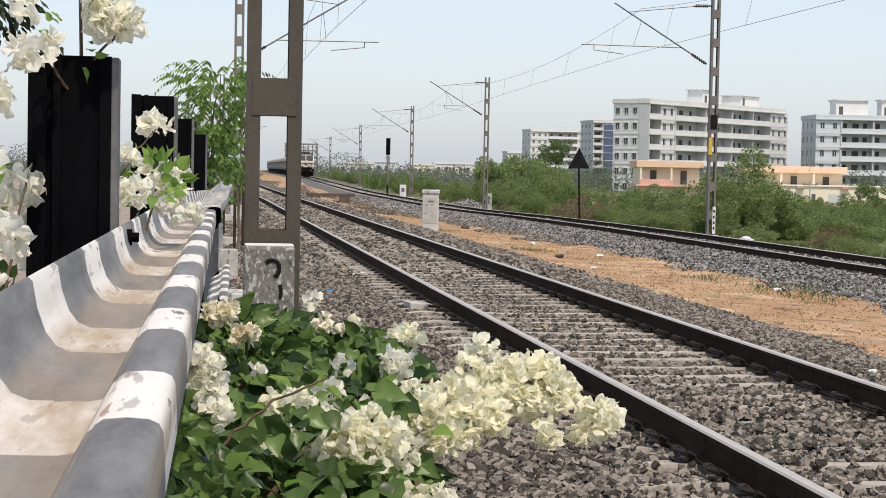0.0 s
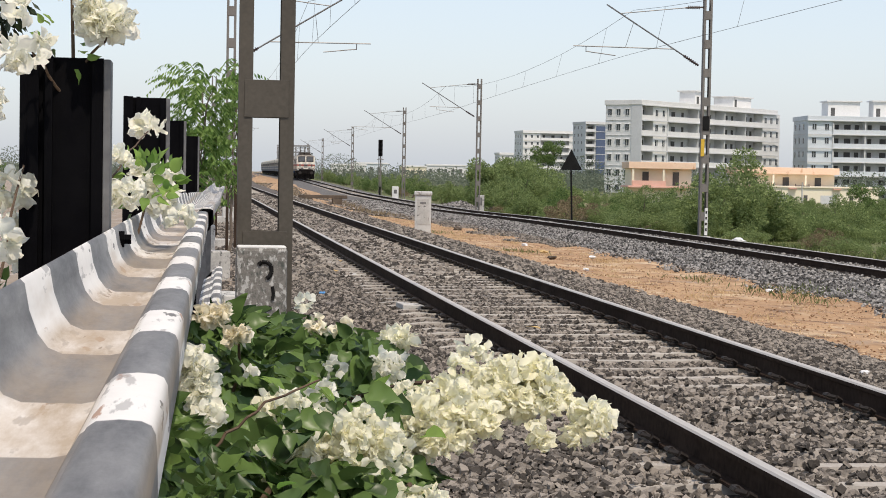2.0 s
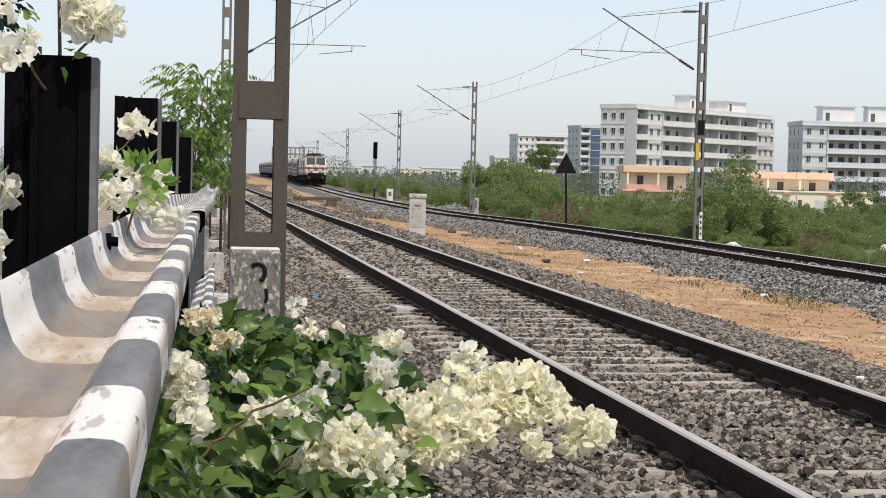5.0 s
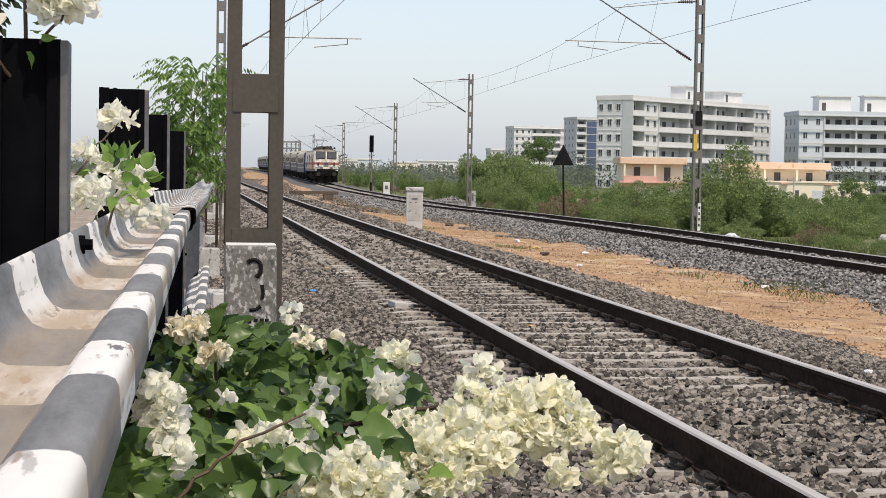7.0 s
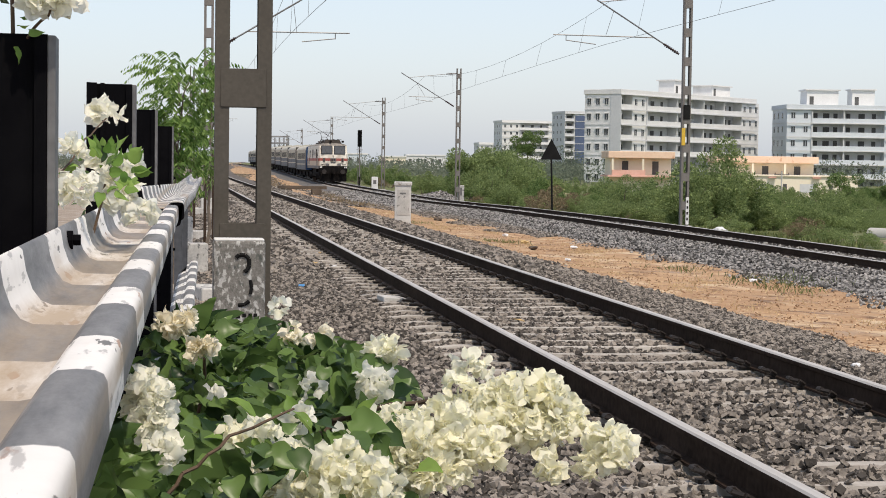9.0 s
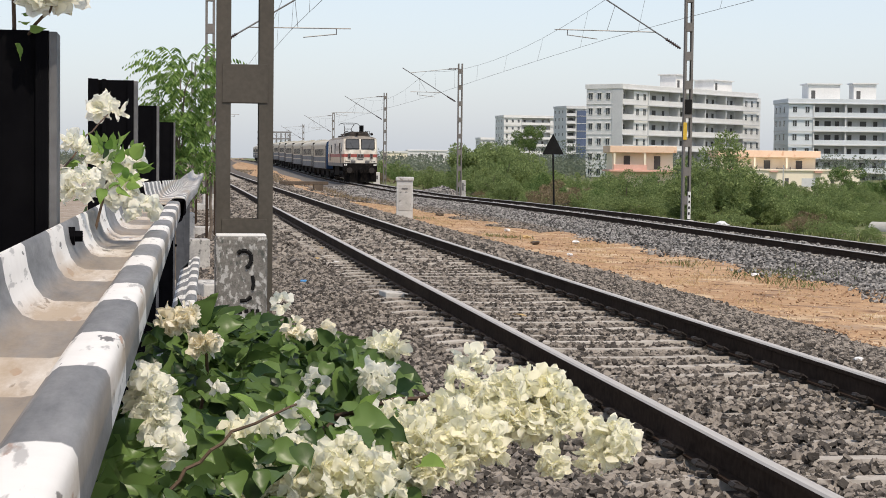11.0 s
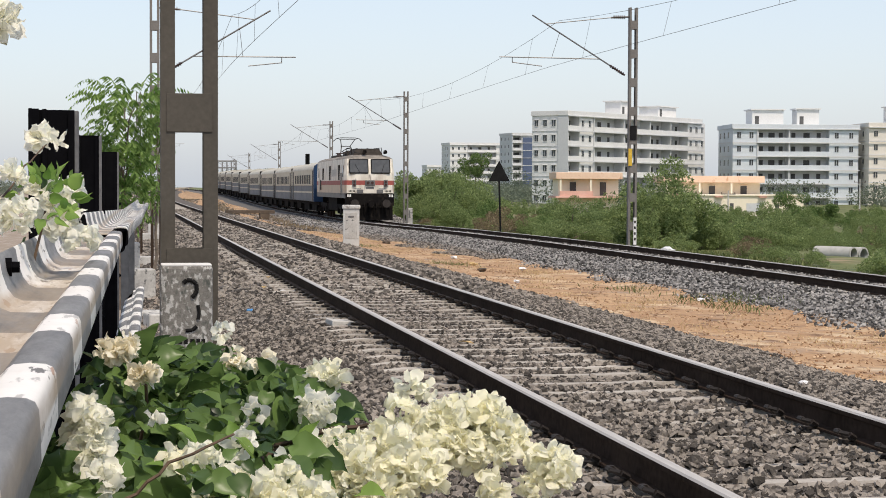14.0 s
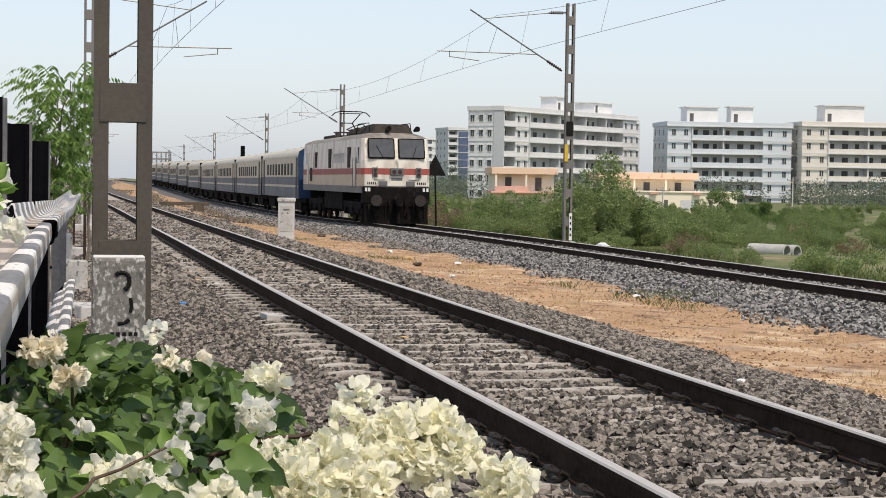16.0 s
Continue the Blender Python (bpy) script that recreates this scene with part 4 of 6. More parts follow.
    rails.line([(.95, -L + 1.6, 4.05), (.95, -L + 2.0, 4.58), (.95, -L + 5.0, 4.6), (.95, -L + 5.6, 4.05)], .02, n=5).ob("roof_rail", M["under"], eng)
    for y in (-5.2, -4.4, -.6, 3.4, 4.2):
        g = Geo()
        for s in (-.6, 0, .6):
            g.tube((s, y, 4.05), (s, y, 4.40), .07, n=8)
        g.box(-.75, y - .04, 4.40, .75, y + .04, 4.46)
        g.ob("roof_insulators", M["porcelain"], eng)
    Geo().box(-.8, -3.6, 4.05, .8, -1.2, 4.3, cut=.06).ob("roof_equipment", M["soot"], eng)
    Geo().box(-.7, 4.8, 4.05, .7, 8.2, 4.32, cut=.06).ob("roof_equipment", M["soot"], eng)
    pan = new("pantograph")
    pan.parent = eng
    tagged(pan, "raised pantograph touching the wire")
    g = Geo().box(-.6, 1.6, 4.0, .6, 3.6, 4.14)
    for s in (-.5, .5):
        g.tube((s, 3.4, 4.14), (s * .6, 4.7, 4.95), .035, n=6).tube((s * .6, 4.7, 4.95), (s * 1.0, 3.3, PAN_Z - .1), .028, n=6)
    g.tube((-.35, 4.7, 4.95), (.35, 4.7, 4.95), .028, n=6)
    g.ob("arms", M["rail_side"], pan)
    g = Geo().line([(-1.0, 3.3, PAN_Z - .24), (-.8, 3.3, PAN_Z - .06), (-.5, 3.3, PAN_Z), (.5, 3.3, PAN_Z), (.8, 3.3, PAN_Z - .06), (1.0, 3.3, PAN_Z - .24)], .03, n=6)
    g.tube((-.6, 3.3, PAN_Z - .1), (.6, 3.3, PAN_Z - .1), .02, n=5).ob("collector_head", M["under"], pan)
    return eng


loco = loco_mesh()
coaches = [coach_mesh()]
for i in range(11):
    coaches.append(copy_thing(coaches[0], Matrix.Identity(4)))


g = Geo().sweep([(-1.64, 1.06), (-1.64, 3.46), (-1.58, 3.66), (-1.32, 3.86), (-.8, 4.0), (0, 4.06), (.8, 4.0), (1.32, 3.86), (1.58, 3.66), (1.64, 3.46), (1.64, 1.06)], [(0, -11.02, 0, 1, 0), (0, -10.35, 0, 1, 0)])
g.ob("blue_end", M["vestibule"], coaches[0], "blue painted leading end", smooth=True)


def motions():
    """The train runs along the far track at a steady speed towards the camera."""
    def at(s):
        x, z = float(far_x(s)), float(far_z(s))
        yaw = math.degrees(math.atan((float(far_x(s + 6)) - float(far_x(s - 6))) / 12))
        return pose(x, s, z + .002, 0, 0, -yaw)
    for k, car in enumerate([loco] + coaches):
        back = 10.6 if k == 0 else 10.6 + 10.45 + 11.6 + (k - 1) * 23.0
        walk(car, [(t, at(78.2 + 16.0 * (16 - t) + back)) for t in [i * .5 for i in range(33)]])


# ---------------------------------------------------------------- buildings
def block_building(name, label, at, storeys, h, width, depth, base, front, category="apartment block", walls="wall_white", recess=2.2, side_windows=3, roof_boxes=()):
    """Apartment block: local x along the front, y into the depth, its front at y=0. front: list of (x0, x1, kind) of bays."""
    b = thing(name, label, category, at=at)
    top = base + storeys * h
    Geo().box(0, recess, base, width, depth, top).ob("wall", M[walls], b)
    Geo().box(-.25, -.35, top, width + .25, depth + .2, top + 1.0, cut=.05).ob("parapet", M[walls], b)
    slab, bands = Geo(), Geo()
    win, frames = None, None
    cells = {}
    for x0, x1, kind in front:
        if kind == "solid":
            Geo().box(x0, -.02, base, x1, recess, top).ob("wall", M[walls], b)
        for s in range(storeys):
            z = base + s * h
            if kind == "balcony":
                key = (round(x1 - x0, 2), "v")
                if key not in cells:
                    g = Geo().box(.1, recess - .03, .1, x1 - x0 - .1, recess - .01, h - .25)
                    cells[key] = g.ob("recess", M["wall_grey"], b)
                    ob = cells[key]
                    w2 = x1 - x0
                    g = Geo().box(0, -.35, -.12, w2, recess, .12)
                    cells[key, 2] = g.ob("balcony_slab", M["wall_grey"], b)
                    g = Geo().box(0, -.35, .12, w2, -.22, 1.05, cut=.02)
                    cells[key, 3] = g.ob("balcony_wall", M[walls], b)
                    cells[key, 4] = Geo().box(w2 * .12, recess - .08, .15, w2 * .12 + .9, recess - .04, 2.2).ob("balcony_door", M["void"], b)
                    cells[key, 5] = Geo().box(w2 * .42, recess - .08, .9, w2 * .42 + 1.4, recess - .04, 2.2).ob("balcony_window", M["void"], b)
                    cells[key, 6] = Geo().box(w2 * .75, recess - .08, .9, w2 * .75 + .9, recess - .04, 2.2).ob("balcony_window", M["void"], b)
                for kk in (key, (key, 2), (key, 3), (key, 4), (key, 5), (key, 6)):
                    src = cells[kk]
                    ob = new(src.name.split(".")[0], src.data)
                    ob.parent = b
                    ob.matrix_basis = Matrix.Translation((x0, 0, z))
            else:
                n = max(1, int((x1 - x0) / 2.6))
                for i in range(n):
                    if win is None:
                        win = Geo().box(-.42, -.04, -.62, .42, .02, .62).ob("window", M["glass"], b)
                        frames = Geo().box(-.6, -.25, .65, .6, 0, .74).box(-.5, -.06, -.69, .5, 0, -.63).box(-.03, -.07, -.65, .03, 0, .65).ob("window_hood", M[walls], b)
                    for src in (win, frames):
                        ob = new(src.name.split(".")[0], src.data)
                        ob.parent = b
                        ob.matrix_basis = Matrix.Translation((x0 + (x1 - x0) * (i + .5) / n, -.03, z + 1.6))
    for x0, x1, kind in front:
        if kind == "balcony":
            Geo().box(x0 - .15, -.3, base, x0 + .15, recess, top).ob("pillar", M["wall_grey"], b)
    for k in range(side_windows):
        for s in range(storeys):
            y = recess + (depth - recess) * (k + .5) / side_windows
            for src in (win, frames) if win else ():
                ob = new(src.name.split(".")[0], src.data)
                ob.parent = b
                ob.matrix_basis = pose(-.02, y, base + s * h + 1.6, 0, 0, -90)
    for s in range(1, storeys):
        Geo().box(-.1, recess + .1, base + s * h - .06, -.002, depth, base + s * h + .06).ob("string_course", M["wall_grey"], b)
    for s in range(1, storeys + 1):
        Geo().box(-.15, -.6, base + s * h - .16, width + .3, -.36, base + s * h + .04, cut=.02).ob("floor_band", M["wall_grey"], b)
    for x0, x1, y0, y1, hh in roof_boxes:
        Geo().box(x0, y0, top + .9, x1, y1, top + hh, cut=.04).box(x0 - .4, y0 - .4, top + hh, x1 + .4, y1 + .4, top + hh + .25).ob("stair_head", M["wall_white"], b)
        Geo().box(x0 + .6, y0 - .03, top + 1.1, x0 + 1.5, y0 + .02, top + 2.9).ob("door", M["void"], b)
    # the first of each shared piece served as pattern; drop it onto its own place
    for kk, src in cells.items():
        bpy.data.objects.remove(src)
    for src in (win, frames):
        if src:
            bpy.data.objects.remove(src)
    return b


def facing(x, y, heading):
    """Front runs along the compass heading (degrees from +y to the right); depth lies to its left."""
    return Matrix.Translation((x, y, 0)) @ Matrix.Rotation(radians(90 - heading), 4, "Z")


block_building("apartment_building", "white six-storey apartment block with long grey balconies, unfinished", facing(89.6, 359, 47), 7, 3.1, 56, 8.6, -5.6,
               [(0, 4.6, "balcony"), (4.6, 10, "solid"), (10, 22, "balcony"), (22, 33, "balcony"), (33, 42, "balcony"), (42, 50, "balcony"), (50, 58, "solid")],
               roof_boxes=((27.5, 31, 4, 8, 4.0), (42, 50, 3, 8, 3.4)))
block_building("apartment_building", "pale blue and grey apartment block with balconies", facing(131.6, 378, 96), 7, 3.0, 28, 14, -6.6,
               [(0, 5.5, "solid"), (5.5, 12.5, "balcony"), (12.5, 21.5, "balcony"), (21.5, 28, "solid")], walls="wall_blue", roof_boxes=((5, 12, 3, 9, 4.2), (15, 20, 3, 7, 4.4)))
block_building("apartment_building", "cream-white apartment block with wide balconies", facing(160.6, 372, 96), 7, 3.0, 36, 14, -6.2,
               [(0, 6, "solid"), (6, 15, "balcony"), (15, 24, "balcony"), (24, 36, "solid")], walls="wall_cream", roof_boxes=((6, 15, 3, 9, 4.6),))
block_building("apartment_building", "distant white apartment block behind trees", facing(141, 775, 85), 8, 3.1, 25, 14, -5,
               [(0, 8, "solid"), (8, 21, "balcony"), (21, 25, "solid")])
office = block_building("office_building", "distant navy and white office block", facing(159, 730, 80), 9, 3.1, 13, 14, -5,
               [(0, 4, "balcony"), (4, 13, "solid")], category="office block", walls="wall_grey")
Geo().box(4.5, -.5, 2, 9, -.3, 22).ob("glass_front", M["wall_navy"], office, "tall navy glazed panel")
block_building("apartment_building", "small far white block", facing(152, 900, 85), 5, 3.1, 12, 10, -4, [(0, 12, "solid")])


def house(label, x, y, heading, width, depth, base, h, bays):
    b = thing("house", label, "house", "peach houses", at=facing(x, y, heading))
    Geo().box(0, 1.2, base, width, depth, base + h).ob("wall", M["cream"], b)
    Geo().box(-.5, -.3, base + h - .35, width + .3, depth, base + h + .55, cut=.05).ob("parapet", M["peach"], b, "peach parapet band")
    Geo().box(-.6, -.5, base - .15, width + .4, depth, base + .1, cut=.03).ob("floor_slab", M["pinkish"], b)
    Geo().box(0, 1.4, base - 3.1, width, depth, base - .15).ob("lower_wall", M["cream"], b)
    for i in range(bays):
        xx = width * (i + .5) / bays
        w = Geo().box(xx - .5, 1.12, base + .2, xx + .35, 1.18, base + 2.0).ob("window", M["void"], b)
        Geo().box(xx - .6, .9, base + 2.0, xx + .45, 1.2, base + 2.1).ob("hood", M["cream"], w)
        Geo().box(xx - width / bays / 2, -.2, base, xx - width / bays / 2 + .25, .1, base + h - .35).ob("pillar", M["cream"], b)
    Geo().box(0, -.3, base + .1, width * .55, -.18, base + .8, cut=.02).ob("balcony_wall", M["pinkish"], b, "pink balcony wall")
    return b


house("peach and cream house with a flat roof", 57.9, 236, 96, 8.2, 7, .1, 2.75, 2)
house("long peach and cream house with a balcony", 71.9, 233, 96, 13, 8, -.3, 2.75, 3)
b = thing("white_house", "low cream-white house with small windows", "house", at=facing(73.0, 226, 96))
Geo().box(0, 0, -3, 15, 7, .35).ob("wall", M["cream"], b)
Geo().box(-.2, -.2, .35, 15.2, 7.2, .55, cut=.03).ob("parapet", M["cream"], b)
for i, xx in enumerate((1.5, 5.2, 7.4, 11.2)):
    Geo().box(xx, -.03, -1.7, xx + (.5 if i % 2 else 2.0), .02, -.6).ob("window", M["void" if i % 2 else "wall_grey"], b)
for xx in (3.2, 9.0, 12.5):
    Geo().box(xx, -.5, .15, xx + 1.0, 0, .3).ob("hood", M["pinkish"], b)

for x, y, w, h, mat in ((-2, 640, 9, 5, "wall_white"), (46, 620, 12, 4.5, "wall_white"), (60, 700, 14, 5.5, "wall_blue"), (78, 690, 10, 4.6, "cream"), (92, 720, 16, 5.4, "wall_white"), (108, 700, 9, 4.4, "wall_grey"), (120, 640, 11, 4.2, "wall_white")):
    b = thing("house", "small pale flat-roofed house far off in the haze", "house", "far houses", at=facing(x, y, 92))
    Geo().box(0, 0, -3, w, 7, h - 1).ob("wall", M[mat], b)
    Geo().box(-.3, -.3, h - 1, w + .3, 7.3, h - .4, cut=.05).ob("parapet", M["wall_white"], b)
    for k in range(int(w / 3)):
        Geo().box(1 + k * 3, -.05, h - 3.6, 2.2 + k * 3, .02, h - 2.2).ob("window", M["void"], b)

# bare concrete frame far up the line
b = thing("unfinished_building", "unfinished concrete frame building far up the line", "building frame", at=facing(23.5, 560, 93) @ Matrix.Translation((1.5, 0, 0)) @ Matrix.Diagonal((.8, .8, .74, 1)))
g = Geo()
for i in range(8):
    for j in range(2):
        Geo().box(i * 1.75 - .25, j * 6, -2, i * 1.75 + .25, j * 6 + .4, 11.8).ob("column", M["steel_frame"], b)
for s in range(5):
    Geo().box(-.4, -.3, 1.2 + s * 2.7, 12.6, 6.6, 1.75 + s * 2.7).ob("slab", M["steel_frame"], b)



# ---------------------------------------------------------------- plants
def oval(outline, cup, droop):
    """A leaf: two curved halves folded a little along the midrib."""
    k = len(outline)
    mid = [(0, 0, 0)] + [(x, 0, -.02 - droop * x * x) for x, y in outline] + [(1, 0, -droop)]
    left = [(x, y, cup * y - droop * x * x) for x, y in outline]
    v = np.array(mid + left + [(x, -y, z) for x, y, z in left], float)
    tri = []
    for o, flip in ((k + 2, False), (2 * k + 2, True)):
        t = [(0, 1, o)] + [q for i in range(k - 1) for q in ((o + i, 1 + i, 2 + i), (o + i, 2 + i, o + i + 1))] + [(o + k - 1, k, k + 1)]
        tri += [q[::-1] for q in t] if flip else t
    return v, np.array(tri)


LEAF_V, LEAF_F = oval([(-.05, .15), (.04, .29), (.20, .37), (.40, .36), (.60, .26), (.82, .09)], .36, .24)
BRACT_V, BRACT_F = oval([(.03, .14), (.15, .32), (.36, .43), (.58, .42), (.78, .28), (.93, .10)], .34, -.10)
BLADE_V = np.array([(0, 0, 0), (.5, .18, .03), (1, 0, 0), (.5, -.18, .03)], float)
BLADE_F = np.array([(0, 1, 2), (0, 2, 3)])
LEAFLET_V = np.array([(0, -.26, 0), (1, 0, .05), (.15, .26, .06)], float)
LEAFLET_F = np.array([(0, 1, 2)])


def cast(tv, tf, pos, way, size, rng, crinkle=0., flat=None):
    """Copies of a small template at pos, its length along way, turned by chance about it (or lying towards flat)."""
    n = len(pos)
    way = way / (np.linalg.norm(way, axis=1, keepdims=True) + 1e-9)
    ref = rng.normal(size=(n, 3)) if flat is None else flat + rng.normal(size=(n, 3)) * .45
    side = np.cross(ref, way)
    side /= np.linalg.norm(side, axis=1, keepdims=True) + 1e-9
    up = np.cross(way, side)
    t = np.repeat(tv[None], n, 0)
    if crinkle:
        t = t + rng.normal(0, crinkle, t.shape) * (np.arange(len(tv)) > 0)[None, :, None]
    t = t * size[:, None, None]
    v = pos[:, None] + t[..., :1] * way[:, None] + t[..., 1:2] * side[:, None] + t[..., 2:] * up[:, None]
    f = (tf[None] + len(tv) * np.arange(n)[:, None, None]).reshape(-1, 3)
    return v.reshape(-1, 3), f


def in_balls(balls, n, rng, shell=.0):
    """Random points in ellipsoids (x, y, z, rx, ry, rz), shared out by volume, and their ways outwards."""
    b = np.array(balls, float)
    vol = b[:, 3] * b[:, 4] * b[:, 5]
    pick = rng.choice(len(b), n, p=vol / vol.sum())
    d = rng.normal(size=(n, 3))
    d /= np.linalg.norm(d, axis=1, keepdims=True)
    r = (shell + (1 - shell) * rng.random(n)) ** (1 / 3)
    return b[pick, :3] + d * r[:, None] * b[pick, 3:], d


def merge(parts):
    v, f, o = [], [], 0
    for a, b in parts:
        v.append(a), f.append(b + o)
        o += len(a)
    return np.concatenate(v), np.concatenate(f)


def part_np(name, vf, mat, parent, label="", kind="", smooth=False):
    ob = new(name, fast_mesh(name, vf[0], vf[1], mat))
    if smooth:
        ob.data.polygons.foreach_set("use_smooth", [True] * len(ob.data.polygons))
    ob.parent = parent
    return tagged(ob, label, kind=kind)


def flower_cluster(parent, c, r, n, mat, rng, size=.0175):
    """Papery bracts in threes, crowded round a centre; r is one radius or three."""
    r = (r, r, r) if isinstance(r, float) else r
    if n > 20:
        # a crowd of smaller sprays gives a ragged outline
        q, _ = in_balls([(*c, *(k * .85 for k in r))], 6 + n // 11, rng, .3)
        p, d = in_balls([(*k, *(a * rng.uniform(.25, .48) + .006 for a in r)) for k in q], int(n * 1.75), rng, .3)
        d = d + (p - np.array(c)) / np.array(r) * .6
    else:
        p, d = in_balls([(*c, *r)], n, rng, .25)
    pos, way, sz = [], [], []
    for q, w in zip(p, d):
        w = Vector(w) + Vector((0, -.25, .35)) + Vector(rng.normal(0, .35, 3).tolist())
        w.normalize()
        u = w.orthogonal().normalized()
        a0 = rng.uniform(0, 6.28)
        for k in range(3):
            t = Matrix.Rotation(a0 + k * 2.094, 3, w) @ u
            pos.append(q), way.append(tuple(w * .62 + t * .8)), sz.append(size * rng.uniform(.7, 1.3))
    pos, way, sz = np.array(pos), np.array(way), np.array(sz)
    return part_np("blossom", cast(BRACT_V, BRACT_F, pos, way, sz, rng, .06), mat, parent, smooth=True)


def stem(parent, pts, r0, r1, name="stem", mat="stem"):
    g = Geo()
    n = len(pts) - 1
    for i in range(n):
        g.tube(pts[i], pts[i + 1], r0 + (r1 - r0) * i / n, r0 + (r1 - r0) * (i + 1) / n, n=6)
    return g.ob(name, M[mat], parent, smooth=True)


def curve_pts(a, b, sag, n=7, wob=0., rng=random):
    a, b = Vector(a), Vector(b)
    return [a.lerp(b, i / n) + Vector((rng.uniform(-wob, wob), rng.uniform(-wob, wob), sag * 4 * (i / n) * (1 - i / n) + rng.uniform(-wob, wob))) for i in range(n + 1)]


def bougainvillea():
    rng = np.random.default_rng(11)
    bush = thing("bougainvillea_bush", "bougainvillea bush with cream-white bracts and glossy green leaves", "bush", "bougainvilleas")
    balls = [(.10, 2.05, .90, .16, .35, .10), (.19, 2.45, .945, .13, .38, .075), (.07, 2.75, .965, .12, .40, .08), (.24, 3.0, .965, .15, .35, .07), (.04, 3.35, .985, .09, .40, .075),
             (.09, 1.75, .80, .15, .30, .13), (.21, 2.15, .89, .10, .25, .08), (.14, 3.3, .98, .12, .3, .07)]
    p, d = in_balls(balls, 3400, rng, .2)
    way = d * np.array([1, 1, .5]) + np.array([.2, -.55, -.30]) + rng.normal(0, .45, d.shape)
    part_np("leaves", cast(LEAF_V, LEAF_F, p, way, .044 * rng.uniform(.5, 1.35, len(p)), rng, .035, np.array([.1, -.5, 1.])), M["leaf"], bush, "glossy green heart-shaped leaves", "stuff", True)
    p, d = in_balls([(.10, 2.4, .62, .22, .95, .30), (.06, 1.75, .55, .2, .5, .25), (.1, 3.2, .55, .25, .6, .35)], 2400, rng)
    part_np("leaves", cast(LEAF_V, LEAF_F, p, d + rng.normal(0, .6, d.shape), .055 * rng.uniform(.6, 1.2, len(p)), rng, .02), M["leaf"], bush, "inner green leaves", "stuff", True)
    p, d = in_balls([(.04, 1.72, .98, .07, .08, .04), (.02, 2.1, 1.0, .05, .1, .04), (.2, 2.3, 1.0, .15, .3, .04)], 24, rng)
    part_np("young_leaves", cast(LEAF_V, LEAF_F, p, d + np.array([0, -.2, .4]), .036 * rng.uniform(.6, 1.3, len(p)), rng, .02, np.array([0, -.4, 1.])), M["leaf_young"], bush, "light green young leaves", "stuff", True)
    for c, r, n, mat in (((0.302, 2.2, 1.002), (.068, .06, .046), 190, "bract"), ((0.284, 2.18, 0.975), (.05, .05, .022), 60, "bract"), ((0.379, 2.22, 1.000), (.022, .04, .026), 34, "bract"), ((.448, 2.25, 1.036), (.060, .05, .034), 170, "bract"),
                         ((0.532, 2.2, 0.996), (.028, .04, .020), 50, "bract"), ((0.471, 2.2, 0.975), (.014, .02, .016), 16, "bract"), ((0.369, 2.3, 1.058), (.016, .02, .014), 12, "bract"), ((0.389, 2.3, 1.040), (.03, .02, .012), 16, "bract"),
                         ((.170, 2.0, .988), (.072, .06, .042), 165, "bract"), ((.115, 1.98, .972), (.05, .05, .026), 70, "bract"), ((.09, 2.12, 1.035), (.03, .02, .012), 18, "bract"), ((.155, 2.25, 1.03), (.014, .02, .010), 6, "bract_white"), ((.245, 1.9, .925), (.04, .05, .02), 40, "bract"),
                         ((.304, 2.6, 1.078), (.026, .02, .012), 20, "bract"), ((0.390, 2.4, 1.084), (.010, .012, .014), 6, "bract"), ((0.422, 2.4, 1.072), .008, 5, "bract"), ((.275, 2.45, 1.05), (.022, .02, .018), 16, "bract_white"),
                         ((-.026, 2.0, 1.080), (.019, .025, .024), 40, "bract_white"), ((-.012, 1.95, 1.035), (.014, .015, .010), 10, "bract_white"),
                         ((.003, 3.0, 1.083), (.030, .02, .009), 26, "bract_dry"), ((.044, 2.7, 1.066), (.013, .012, .012), 18, "bract_dry"), ((.194, 3.0, 1.069), (.010, .02, .012), 8, "bract_dry"), ((.191, 3.2, 1.095), (.012, .02, .010), 6, "bract_white"),
                         ((.235, 2.9, 1.068), (.012, .02, .008), 5, "bract_dry"), ((.19, 2.45, 1.045), .007, 3, "bract_white"), ((.205, 2.2, 1.01), .008, 3, "bract_white"), ((.15, 2.15, 1.0), (.02, .02, .012), 6, "bract"), ((.05, 2.35, 1.05), .006, 2, "bract_white")):
        flower_cluster(bush, c, r, n, M[mat], rng)
    p, d = in_balls([(-.012, 1.5, 1.02, .02, .24, .035), (.0, 1.45, .98, .03, .2, .07)], 130, rng)
    part_np("leaves", cast(LEAF_V, LEAF_F, p, d + np.array([.5, -.4, -.3]) + rng.normal(0, .4, d.shape), .034 * rng.uniform(.5, 1.3, len(p)), rng, .03, np.array([.2, -.5, 1.])), M["leaf"], bush, "leaves crowding against the barrier", "stuff", True)
    p, d = in_balls([(.205, 2.05, 1.035, .042, .04, .024), (.25, 2.6, 1.055, .05, .15, .028)], 80, rng)
    part_np("leaves", cast(LEAF_V, LEAF_F, p, d * .6 + np.array([.3, -.5, -.7]) + rng.normal(0, .3, d.shape), .040 * rng.uniform(.6, 1.25, len(p)), rng, .03, np.array([.1, -.8, .7])), M["leaf"], bush, "dark leaves drooping before the blossom", "stuff", True)
    p, d = in_balls([(-.075, 1.8, 1.0, .045, .4, .08), (-.04, 1.6, .93, .05, .3, .07)], 260, rng)
    part_np("leaves", cast(LEAF_V, LEAF_F, p, d + np.array([.3, -.5, -.2]) + rng.normal(0, .4, d.shape), .036 * rng.uniform(.5, 1.3, len(p)), rng, .03, np.array([.2, -.7, .7])), M["leaf"], bush, "leaves pushing in under the barrier beam", "stuff", True)
